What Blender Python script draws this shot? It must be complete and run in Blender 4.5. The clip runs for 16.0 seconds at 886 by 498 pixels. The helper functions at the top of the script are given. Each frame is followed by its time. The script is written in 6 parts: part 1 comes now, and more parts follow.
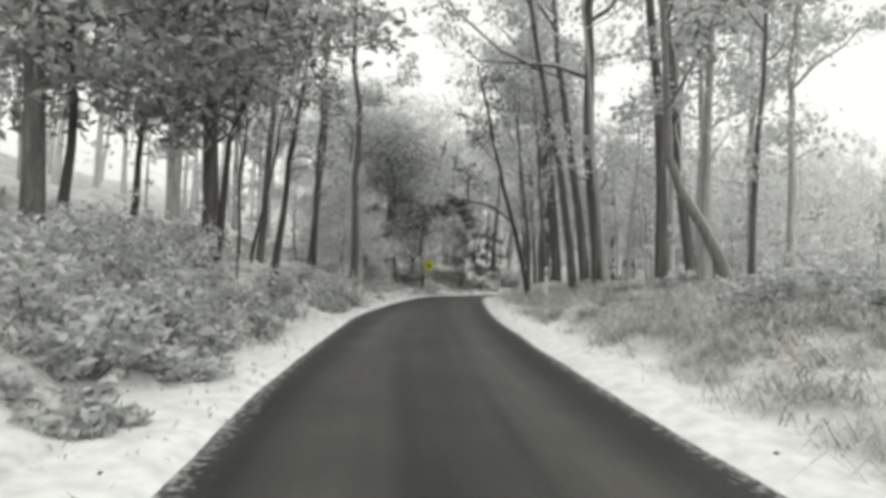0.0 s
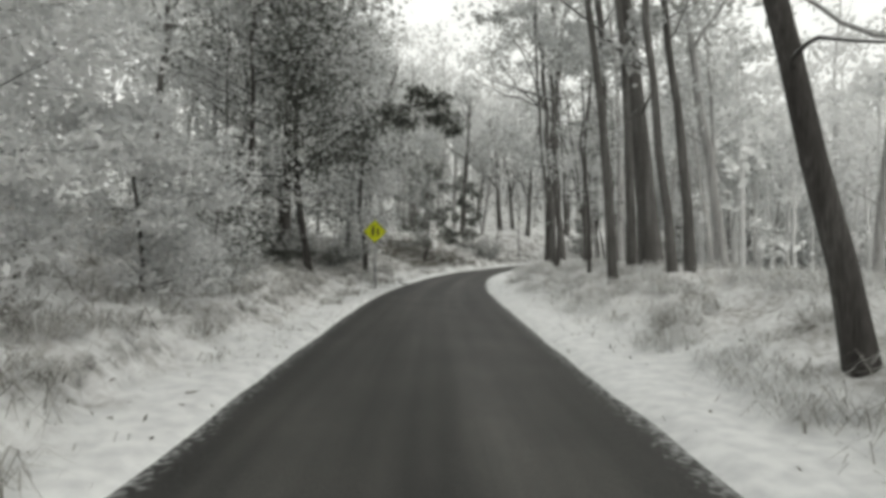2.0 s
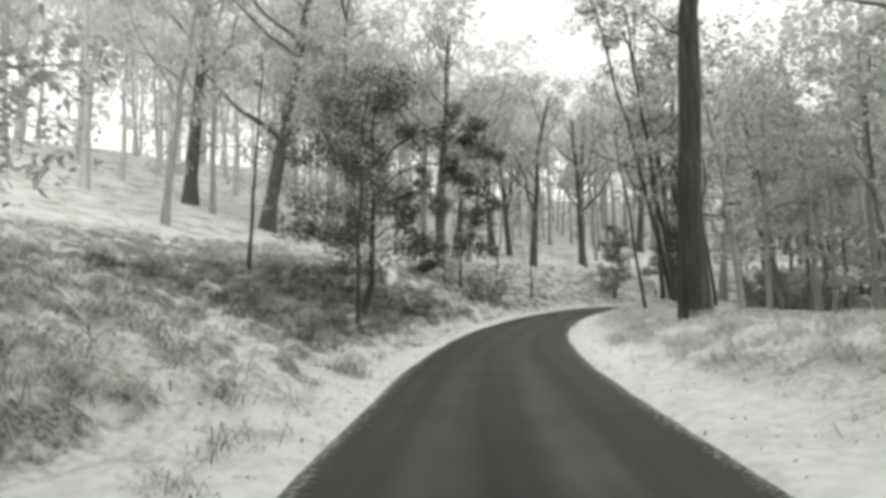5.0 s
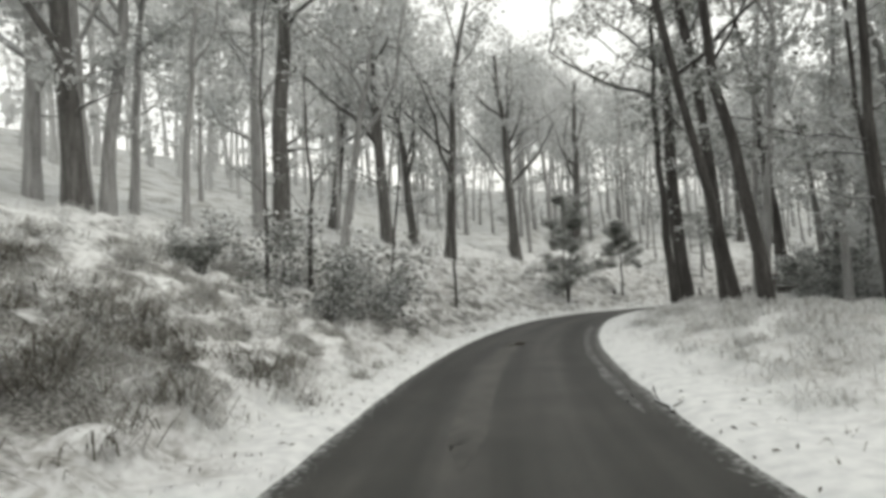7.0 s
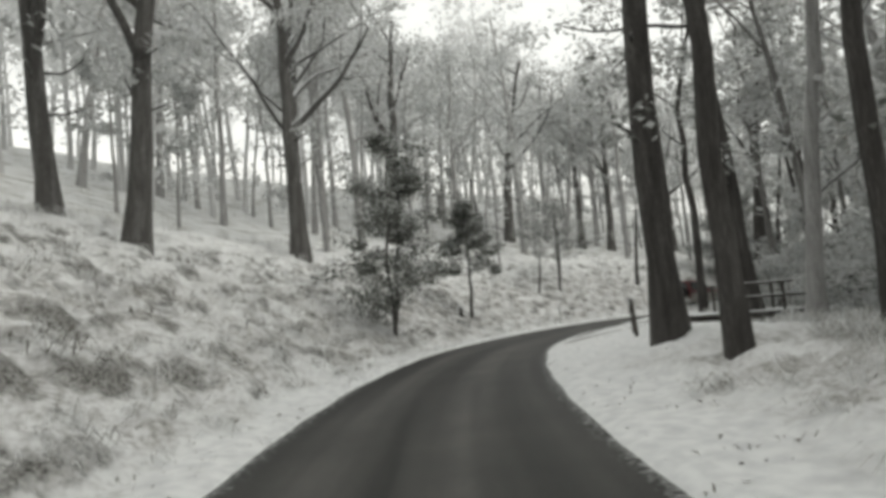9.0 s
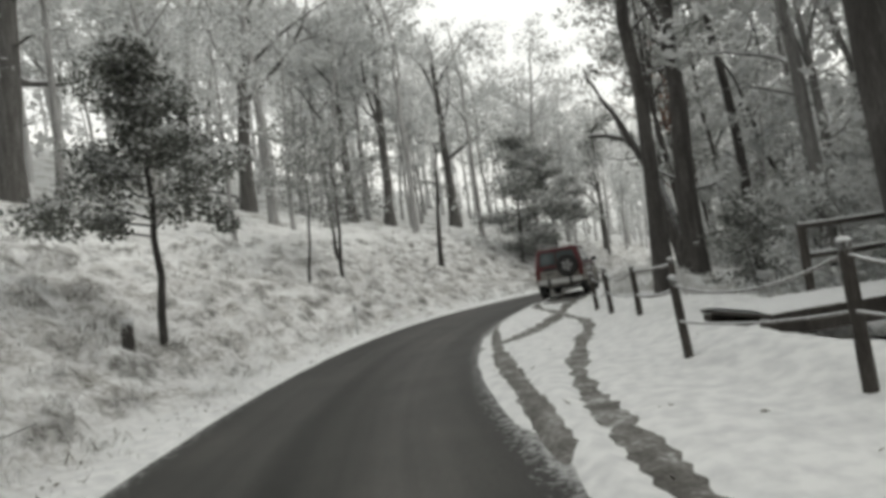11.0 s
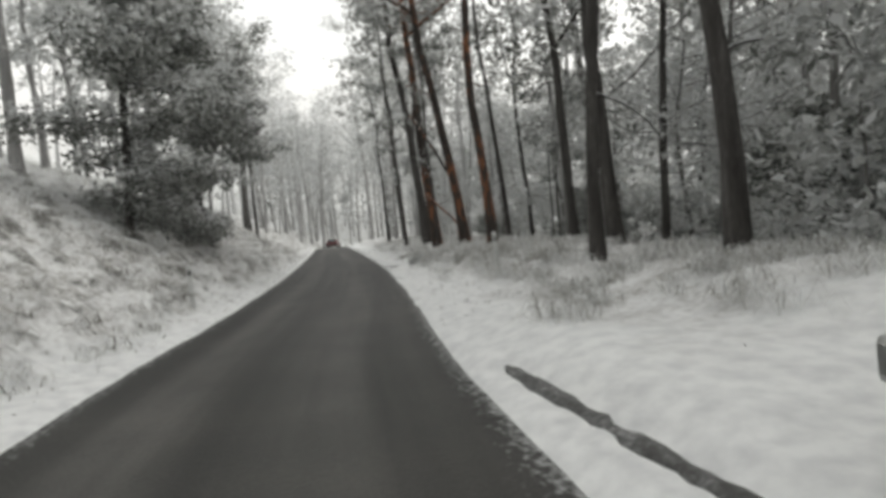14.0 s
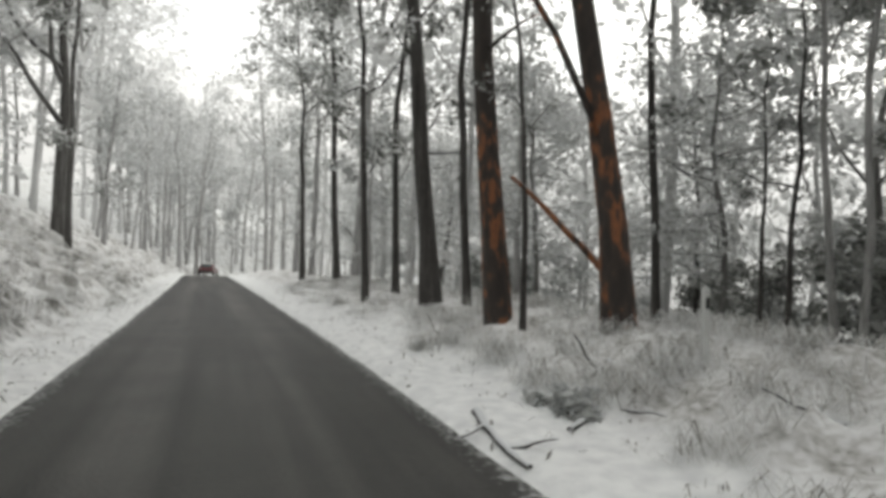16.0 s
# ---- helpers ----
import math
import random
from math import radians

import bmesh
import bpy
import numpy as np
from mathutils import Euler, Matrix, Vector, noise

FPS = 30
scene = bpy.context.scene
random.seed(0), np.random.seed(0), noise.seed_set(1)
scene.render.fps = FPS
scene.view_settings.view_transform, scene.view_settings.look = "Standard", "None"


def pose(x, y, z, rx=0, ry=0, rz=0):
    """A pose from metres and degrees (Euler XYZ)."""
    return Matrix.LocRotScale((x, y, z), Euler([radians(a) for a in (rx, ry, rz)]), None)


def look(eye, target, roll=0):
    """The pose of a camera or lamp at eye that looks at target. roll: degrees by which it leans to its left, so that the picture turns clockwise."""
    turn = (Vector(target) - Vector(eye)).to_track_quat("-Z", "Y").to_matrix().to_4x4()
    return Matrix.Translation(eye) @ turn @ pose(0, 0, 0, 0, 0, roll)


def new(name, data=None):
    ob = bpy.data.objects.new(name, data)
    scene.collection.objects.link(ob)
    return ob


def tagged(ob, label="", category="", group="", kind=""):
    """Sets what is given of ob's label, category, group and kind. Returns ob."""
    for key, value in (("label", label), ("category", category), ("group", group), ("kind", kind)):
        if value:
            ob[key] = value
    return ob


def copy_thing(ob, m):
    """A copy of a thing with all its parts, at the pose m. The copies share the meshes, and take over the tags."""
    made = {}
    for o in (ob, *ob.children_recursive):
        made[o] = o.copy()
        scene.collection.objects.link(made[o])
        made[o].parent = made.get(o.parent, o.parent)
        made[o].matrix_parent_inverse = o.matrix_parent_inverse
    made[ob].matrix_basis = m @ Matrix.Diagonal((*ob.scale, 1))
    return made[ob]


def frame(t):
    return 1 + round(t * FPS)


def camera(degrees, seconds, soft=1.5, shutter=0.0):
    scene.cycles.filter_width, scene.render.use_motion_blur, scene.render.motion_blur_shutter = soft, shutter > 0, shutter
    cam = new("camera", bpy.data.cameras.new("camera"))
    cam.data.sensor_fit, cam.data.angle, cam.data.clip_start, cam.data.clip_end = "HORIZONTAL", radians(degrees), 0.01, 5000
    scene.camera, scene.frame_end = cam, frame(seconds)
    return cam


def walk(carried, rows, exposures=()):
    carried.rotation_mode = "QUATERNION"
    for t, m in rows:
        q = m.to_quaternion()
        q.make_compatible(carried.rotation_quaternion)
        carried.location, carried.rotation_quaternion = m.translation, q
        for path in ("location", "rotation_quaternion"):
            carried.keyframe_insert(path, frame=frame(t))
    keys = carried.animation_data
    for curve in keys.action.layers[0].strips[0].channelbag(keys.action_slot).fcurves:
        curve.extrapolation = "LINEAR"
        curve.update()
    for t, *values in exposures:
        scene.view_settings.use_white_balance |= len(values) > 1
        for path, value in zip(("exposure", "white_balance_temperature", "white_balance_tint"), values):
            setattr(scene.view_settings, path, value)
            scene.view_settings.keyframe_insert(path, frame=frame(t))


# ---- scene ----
cam = camera(74.7, 16.0, soft=4.0)
PATH = [
    (0, (-0.0, -0.0, 1.193), (-0.074, 1.995, 1.311), 1.7),
    (0.5, (-0.855, 5.284, 1.471), (-0.848, 7.283, 1.53), -0.0),
    (1, (-1.244, 10.702, 1.656), (-1.237, 12.702, 1.639), -0.8),
    (1.5, (-1.265, 16.205, 1.763), (-1.159, 18.202, 1.748), -0.1),
    (2, (-0.994, 21.543, 1.788), (-0.907, 23.541, 1.792), -0.2),
    (2.5, (-0.962, 26.732, 1.789), (-0.941, 28.731, 1.777), -0.8),
    (3, (-0.979, 31.792, 1.83), (-0.967, 33.79, 1.915), 1.6),
    (3.5, (-0.752, 36.661, 1.792), (-0.68, 38.656, 1.906), 0.1),
    (3.7, (-0.662, 38.501, 1.762), (-0.584, 40.496, 1.876), -0.0),
    (4.4, (-0.347, 45.146, 1.682), (-0.189, 47.135, 1.811), -0.6),
    (5.1, (0.183, 52.048, 1.602), (0.42, 54.029, 1.747), -1.2),
    (5.8, (1.197, 58.961, 1.523), (1.513, 60.929, 1.682), -1.9),
    (6, (1.612, 60.908, 1.508), (1.937, 62.874, 1.678), -2.1),
    (6.5, (2.893, 65.744, 1.457), (3.297, 67.685, 1.723), -0.6),
    (7, (4.363, 70.458, 1.374), (4.917, 72.373, 1.54), -3.6),
    (7.5, (5.886, 75.116, 1.394), (6.578, 76.984, 1.567), -3.0),
    (8, (7.901, 79.628, 1.428), (8.73, 81.431, 1.679), -3.3),
    (8.2, (8.772, 81.348, 1.432), (9.723, 83.092, 1.669), -3.7),
    (8.9, (12.094, 87.063, 1.457), (13.234, 88.695, 1.649), -4.8),
    (9.6, (15.758, 92.261, 1.482), (17.074, 93.76, 1.628), -5.9),
    (10.3, (19.608, 96.857, 1.508), (21.084, 98.203, 1.607), -7.0),
    (10.5, (20.728, 98.052, 1.464), (22.23, 99.367, 1.582), -7.8),
    (11, (23.629, 100.847, 1.323), (25.378, 101.814, 1.399), -8.1),
    (11.5, (26.62, 103.324, 1.181), (28.483, 104.052, 1.182), -8.0),
    (12, (29.959, 105.605, 1.119), (31.881, 106.158, 1.137), -8.6),
    (12.5, (33.373, 107.360, 1.074), (35.323, 107.798, 1.039), -6.3),
    (13, (36.935, 108.868, 1.082), (38.917, 109.129, 1.065), -3.5),
    (13.5, (40.636, 109.893, 1.055), (42.635, 109.961, 0.998), -3.7),
    (14, (44.228, 110.069, 0.996), (46.195, 109.728, 0.882), -4.9),
    (14.5, (47.735, 110.012, 0.978), (49.631, 109.377, 0.946), -2.8),
    (15, (52.092, 110.429, 0.913), (53.973, 109.75, 0.92), 2.2),
    (15.5, (56.787, 110.602, 0.82), (58.671, 109.933, 0.868), 2.5),
    (16, (61.776, 110.558, 0.72), (63.638, 109.83, 0.744), 1.9),
]

EXPOSURE, SKY, FOREST, FAR_WOOD = 0.03, 0.128, 120, 420
walk(cam, [(t, look(eye, target, roll)) for t, eye, target, roll in PATH], [(t, EXPOSURE + stops, 6900 if t < 11 else 6850, 6 if t < 11 else 8) for t, stops in
     ((0.0, -0.05), (1.0, 0.0), (3.0, -0.04), (3.6, 0.03), (6.0, 0.08), (7.0, 0.08), (7.6, -0.03), (8.2, -0.05), (10.5, 0.0), (12.0, -0.06), (13.5, 0.0), (15.0, 0.05), (16.0, 0.15))])

# ---- an overcast winter sky ----
world = bpy.data.worlds.new("overcast_sky")
scene.world = world
world.use_nodes = True
nodes, links = world.node_tree.nodes, world.node_tree.links
sky = nodes.new("ShaderNodeTexSky")
sky.sky_type, sky.sun_disc = "NISHITA", False
sky.sun_elevation, sky.sun_rotation = radians(38), radians(150)
sky.air_density, sky.dust_density, sky.ozone_density = 1.0, 6.0, 1.0
grey = nodes.new("ShaderNodeHueSaturation")
grey.inputs["Saturation"].default_value = 0.12
cloud = nodes.new("ShaderNodeMixRGB")
cloud.inputs[0].default_value = 0.8
cloud.inputs[2].default_value = (9.4, 9.6, 9.8, 1)
back = nodes["Background"]
back.inputs["Strength"].default_value = SKY
links.new(sky.outputs[0], grey.inputs["Color"])
links.new(grey.outputs[0], cloud.inputs[1])
links.new(cloud.outputs[0], back.inputs["Color"])
sun = new("sun", bpy.data.lights.new("sun", "SUN"))
sun.data.energy, sun.data.angle, sun.data.color = 0.35, radians(30), (1.0, 0.97, 0.93)
sun.matrix_world = look((0, 0, 60), (-20, 30, 0))

# ---- the lie of the land: a road line and a height for every place ----
ROAD_LINE = [
    (9.0, -60, -1.6), (5.6, -34, -1.0), (2.9, -14, -0.55), (0.7, 0, -0.2), (-0.22, 6.5, 0.0), (-0.75, 12.7, 0.16),
    (-1.0, 18, 0.25), (-0.9, 28.5, 0.29), (-0.55, 38.5, 0.26), (0.0, 46, 0.17), (1.3, 56, 0.04), (3.3, 66, -0.05),
    (6.3, 75.5, -0.1), (11.0, 85.5, -0.07), (17.0, 94.5, -0.04), (23.0, 101, -0.14), (29.0, 105.6, -0.3),
    (36.0, 109, -0.41), (43.0, 110.6, -0.46), (50.0, 110.9, -0.57), (57.0, 110.6, -0.7), (68.0, 110.4, -0.9),
    (85.0, 110.6, -1.2), (105.0, 111.0, -1.58), (122.0, 111.3, -1.95), (137.0, 110.4, -2.7), (152.0, 105.5, -4.0), (166.0, 95, -5.6)]


def smooth_line(points, step):
    """A smooth line through the points, as an array with a place every step metres."""
    p = np.array(points, float)
    p = np.vstack([2 * p[0] - p[1], p, 2 * p[-1] - p[-2]])
    out = []
    for a, b, c, d in zip(p, p[1:], p[2:], p[3:]):
        n = max(2, int(np.linalg.norm(c - b) / step))
        u = (np.arange(n) / n)[:, None]
        out.append(0.5 * (2 * b + (c - a) * u + (2 * a - 5 * b + 4 * c - d) * u**2 + (3 * b - a - 3 * c + d) * u**3))
    return np.vstack(out + [p[-2:-1]])


LINE = smooth_line(ROAD_LINE, 0.4)
ALONG = np.r_[0, np.cumsum(np.linalg.norm(np.diff(LINE[:, :2], axis=0), axis=1))]
WAY = np.gradient(LINE[:, :2], ALONG, axis=0)
WAY /= np.linalg.norm(WAY, axis=1)[:, None]
SIDE = np.stack([WAY[:, 1], -WAY[:, 0]], 1)


def road_place(xy):
    """For places in plan: metres along the road, metres to its right, and the road's height there."""
    xy = np.atleast_2d(np.asarray(xy, float))
    s, d, z = np.empty(len(xy)), np.empty(len(xy)), np.empty(len(xy))
    for k in range(0, len(xy), 4000):
        part = xy[k:k + 4000]
        near = ((part[:, None] - LINE[None, ::2, :2]) ** 2).sum(-1).argmin(1) * 2
        off = part - LINE[near, :2]
        along = (off * WAY[near]).sum(1)
        dist = np.hypot(*off.T)
        side = np.sign((off * SIDE[near]).sum(1) + 1e-9)
        lateral = np.where(dist < 60, np.sqrt(np.maximum(dist**2 - along**2 * (np.abs(along) < 1.2), 0)), dist)
        s[k:k + 4000] = ALONG[near] + np.clip(along, -1, 1)
        d[k:k + 4000] = side * lateral
        z[k:k + 4000] = np.interp(s[k:k + 4000], ALONG, LINE[:, 2])
    return s, d, z


def ease(x, a, b):
    u = np.clip((x - a) / (b - a), 0, 1)
    return u * u * (3 - 2 * u)


S_START = float(ALONG[((LINE[:, :2] - (0.7, 0)) ** 2).sum(1).argmin()])
S_BEND = float(ALONG[((LINE[:, :2] - (17.0, 94.5)) ** 2).sum(1).argmin()])
S_YARD = float(ALONG[((LINE[:, :2] - (24.0, 102)) ** 2).sum(1).argmin()])
S_CAR = float(ALONG[((LINE[:, :2] - (50.0, 110.9)) ** 2).sum(1).argmin()])


def rise(s, d):
    """Height over the road at s metres along and d to the right."""
    u = -d
    late = ease(s, S_BEND - 45, S_BEND + 15)
    near_slope = 0.36 + 0.24 * late
    left = 0.07 * ease(u, 1.8, 2.3) + near_slope * (np.clip(u, 2.9, 10) - 2.9) + (0.28 + 0.12 * late) * (np.clip(u, 10, 45) - 10)
    left = left + 0.12 * (np.clip(u, 45, 140) - 45)
    yard = ease(s, S_YARD - 12, S_YARD - 2) * (1 - ease(s, S_CAR - 2, S_CAR + 8))
    end = ease(s, S_CAR + 2, S_CAR + 14)
    early = 1 - ease(s, S_BEND - 45, S_BEND - 20)
    right = 0.07 * ease(d, 1.8, 2.3) + (0.45 - 0.1 * yard + 0.3 * early) * ease(d, 2.6 + 1.5 * yard, 6.2 - 0.7 * yard)
    fall = 0.06 * (1 - yard) * (1 - end) + 0.26 * yard + 0.30 * end
    right = right - fall * np.clip(d - 7.0, 0, 22) - 0.08 * np.clip(d - 29, 0, 160)
    right = right + 0.27 * ease(s, S_CAR - 16, S_CAR - 8) * (1 - ease(s, S_CAR - 1, S_CAR + 5)) * ease(d, 1.9, 3.0)
    right = right - 0.5 * ease(d, 5.0, 6.4) * ease(s, S_YARD + 1, S_YARD + 4) * (1 - ease(s, S_YARD + 8, S_YARD + 10.5))
    return np.where(d < 0, left, right)


def ground_height(xy):
    s, d, z = road_place(xy)
    return z + rise(s, d)

# ---- materials ----


def material(name, colours, scale=4.0, rough=0.85, bump=0.3, fine=8.0, contrast=(0.35, 0.68), metal=0.0, island=0.0, stretch=(1, 1, 1), coat=0.0, snow=0.0, snow_at=(0.35, 0.75), world_grain=False):
    """A node material of two to four colours mixed by noise at two scales. island: how far each loose piece varies;
    snow: how much settles on what faces up."""
    m = bpy.data.materials.new(name)
    m.use_nodes = True
    n, k = m.node_tree.nodes, m.node_tree.links
    shader = n["Principled BSDF"]
    shader.inputs["Roughness"].default_value = rough
    shader.inputs["Metallic"].default_value = metal
    shader.inputs["Coat Weight"].default_value = coat
    place = n.new("ShaderNodeNewGeometry" if world_grain else "ShaderNodeTexCoord")
    mapping = n.new("ShaderNodeMapping")
    mapping.inputs["Scale"].default_value = stretch
    k.new(place.outputs["Position" if world_grain else "Object"], mapping.inputs["Vector"])
    big, small = n.new("ShaderNodeTexNoise"), n.new("ShaderNodeTexNoise")
    big.inputs["Scale"].default_value, small.inputs["Scale"].default_value = scale, scale * fine
    big.inputs["Detail"].default_value = small.inputs["Detail"].default_value = 5
    for one in (big, small):
        k.new(mapping.outputs[0], one.inputs["Vector"])
    blend = n.new("ShaderNodeMath")
    blend.operation = "MULTIPLY_ADD"
    k.new(small.outputs[0], blend.inputs[0])
    blend.inputs[1].default_value = 0.45
    half = n.new("ShaderNodeMath")
    half.operation = "MULTIPLY"
    half.inputs[1].default_value = 0.55
    k.new(big.outputs[0], half.inputs[0])
    k.new(half.outputs[0], blend.inputs[2])
    value = blend.outputs[0]
    if island:
        geometry = n.new("ShaderNodeNewGeometry")
        vary = n.new("ShaderNodeMath")
        vary.operation = "MULTIPLY_ADD"
        vary.inputs[1].default_value = island
        k.new(geometry.outputs["Random Per Island"], vary.inputs[0])
        shift = n.new("ShaderNodeMath")
        shift.operation = "SUBTRACT"
        shift.inputs[1].default_value = island / 2
        k.new(value, shift.inputs[0])
        k.new(shift.outputs[0], vary.inputs[2])
        value = vary.outputs[0]
    ramp = n.new("ShaderNodeValToRGB")
    k.new(value, ramp.inputs[0])
    stops = ramp.color_ramp.elements
    while len(stops) < len(colours):
        stops.new(0.5)
    for i, (stop, colour) in enumerate(zip(stops, colours)):
        stop.position = contrast[0] + (contrast[1] - contrast[0]) * i / max(1, len(colours) - 1)
        stop.color = (*colour, 1)
    colour = ramp.outputs[0]
    if snow:
        up = n.new("ShaderNodeNewGeometry")
        split = n.new("ShaderNodeSeparateXYZ")
        k.new(up.outputs["Normal"], split.inputs[0])
        flake = n.new("ShaderNodeMath")
        flake.operation = "MULTIPLY_ADD"
        flake.inputs[1].default_value = 0.9
        k.new(small.outputs[0], flake.inputs[0])
        k.new(split.outputs["Z"], flake.inputs[2])
        cover = n.new("ShaderNodeMapRange")
        cover.inputs["From Min"].default_value, cover.inputs["From Max"].default_value = snow_at[0] + 0.45, snow_at[1] + 0.45
        cover.inputs["To Max"].default_value = snow
        k.new(flake.outputs[0], cover.inputs["Value"])
        over = n.new("ShaderNodeMixRGB")
        over.inputs[2].default_value = (0.80, 0.82, 0.84, 1)
        k.new(cover.outputs[0], over.inputs[0])
        k.new(colour, over.inputs[1])
        colour = over.outputs[0]
    k.new(colour, shader.inputs["Base Color"])
    if bump:
        relief = n.new("ShaderNodeBump")
        relief.inputs["Strength"].default_value = bump
        relief.inputs["Distance"].default_value = 0.03
        k.new(blend.outputs[0], relief.inputs["Height"])
        k.new(relief.outputs[0], shader.inputs["Normal"])
    return m


def plain(name, colour, rough=0.5, metal=0.0, coat=0.0):
    return material(name, [tuple(c * 0.88 for c in colour), colour], 6, rough, 0.05, 9, metal=metal, coat=coat)


def ground_cover(name):
    """Snow near the road that gives way, with distance from it, to frosted litter and grass."""
    m = material(name, [(0.20, 0.19, 0.17), (0.46, 0.455, 0.44), (0.68, 0.68, 0.68), (0.82, 0.83, 0.83)], 1.3, 0.95, 0.5, 8, (0.32, 0.62), world_grain=True)
    n, k = m.node_tree.nodes, m.node_tree.links
    shader = n["Principled BSDF"]
    litter = shader.inputs["Base Color"].links[0].from_socket
    uv = n.new("ShaderNodeUVMap")
    uv.uv_map = "road"
    cut = n.new("ShaderNodeSeparateXYZ")
    k.new(uv.outputs[0], cut.inputs[0])

    def math_node(kind, a, b):
        one = n.new("ShaderNodeMath")
        one.operation = kind
        for socket, value in zip(one.inputs, (a, b)):
            if isinstance(value, (int, float)):
                socket.default_value = value
            else:
                k.new(value, socket)
        return one.outputs[0]

    def ramp(value, a, b, c=0.0, e=1.0):
        one = n.new("ShaderNodeMapRange")
        one.interpolation_type = "SMOOTHSTEP"
        for key, v in zip(("From Min", "From Max", "To Min", "To Max"), (a, b, c, e)):
            one.inputs[key].default_value = v
        k.new(value, one.inputs["Value"])
        return one.outputs[0]
    patch = n.new("ShaderNodeTexNoise")
    patch.inputs["Scale"].default_value, patch.inputs["Detail"].default_value = 0.9, 6
    grain = n.new("ShaderNodeNewGeometry")
    k.new(grain.outputs["Position"], patch.inputs["Vector"])
    wave = math_node("MULTIPLY_ADD", patch.outputs[0], 2.6)
    wave.node.inputs[2].default_value = -1.3
    d = math_node("ADD", cut.outputs["X"], wave)
    left = ramp(d, -3.4, -2.5)
    right = ramp(d, 4.4, 3.2, 0.0, 1.0)
    right.node.inputs["From Min"].default_value, right.node.inputs["From Max"].default_value = 2.9, 4.2
    right.node.inputs["To Min"].default_value, right.node.inputs["To Max"].default_value = 1.0, 0.0
    yard = math_node("MULTIPLY", ramp(cut.outputs["Y"], S_YARD - 10, S_YARD - 4), ramp(cut.outputs["Y"], S_CAR - 3, S_CAR + 1, 1.0, 0.0))
    yard = math_node("MULTIPLY", yard, ramp(cut.outputs["X"], 1.0, 2.0))
    cover = math_node("MAXIMUM", math_node("MULTIPLY", left, right), yard)
    hill = ramp(cut.outputs["X"], -6.5, -9.5, 0.0, 0.7)
    hill.node.inputs["From Min"].default_value, hill.node.inputs["From Max"].default_value = -9.5, -6.0
    hill.node.inputs["To Min"].default_value, hill.node.inputs["To Max"].default_value = 0.65, 0.0
    cover = math_node("MAXIMUM", cover, hill)
    white = n.new("ShaderNodeValToRGB")
    white.color_ramp.elements[0].position, white.color_ramp.elements[1].position = 0.3, 0.62
    white.color_ramp.elements[0].color, white.color_ramp.elements[1].color = (0.68, 0.69, 0.70, 1), (0.86, 0.87, 0.87, 1)
    fleck = n.new("ShaderNodeTexNoise")
    fleck.inputs["Scale"].default_value, fleck.inputs["Detail"].default_value = 5.0, 8
    k.new(grain.outputs["Position"], fleck.inputs["Vector"])
    k.new(fleck.outputs[0], white.inputs[0])
    over = n.new("ShaderNodeMixRGB")
    k.new(cover, over.inputs[0])
    k.new(litter, over.inputs[1])
    k.new(white.outputs[0], over.inputs[2])
    lie = n.new("ShaderNodeSeparateXYZ")
    k.new(grain.outputs["Normal"], lie.inputs[0])
    steep = math_node("MULTIPLY_ADD", fleck.outputs[0], 0.46)
    k.new(lie.outputs["Z"], steep.node.inputs[2])
    first = math_node("MULTIPLY", math_node("MULTIPLY", ramp(cut.outputs["Y"], S_START + 24, S_START + 36), ramp(cut.outputs["Y"], S_BEND - 8, S_BEND + 6, 1.0, 0.0)), ramp(cut.outputs["X"], -3.9, -2.9, 1.0, 0.0))
    # less snow, and the tree's shade, put into the colour below the wattle
    wattle_shade = math_node("MULTIPLY", math_node("MULTIPLY", ramp(cut.outputs["Y"], 121, 126), ramp(cut.outputs["Y"], 136, 142, 1.0, 0.0)), ramp(cut.outputs["X"], -4.2, -3.2, 1.0, 0.0))
    steep = math_node("SUBTRACT", steep, math_node("MULTIPLY", first, 0.12))
    steep = math_node("SUBTRACT", steep, math_node("MULTIPLY", wattle_shade, 0.16))
    bare = ramp(steep, 0.83, 1.04, 0.95, 0.0)
    grassy = n.new("ShaderNodeMixRGB")
    straw, tone = n.new("ShaderNodeTexNoise"), n.new("ShaderNodeValToRGB")
    straw.inputs["Scale"].default_value, straw.inputs["Detail"].default_value = 24.0, 6
    k.new(grain.outputs["Position"], straw.inputs["Vector"])
    tone.color_ramp.elements[0].position, tone.color_ramp.elements[1].position = 0.36, 0.66
    tone.color_ramp.elements[0].color, tone.color_ramp.elements[1].color = (0.06, 0.058, 0.052, 1), (0.38, 0.375, 0.36, 1)
    k.new(straw.outputs[0], tone.inputs[0])
    k.new(tone.outputs[0], grassy.inputs[2])
    k.new(bare, grassy.inputs[0])
    k.new(over.outputs[0], grassy.inputs[1])
    k.new(grassy.outputs[0], shader.inputs["Base Color"])
    return m


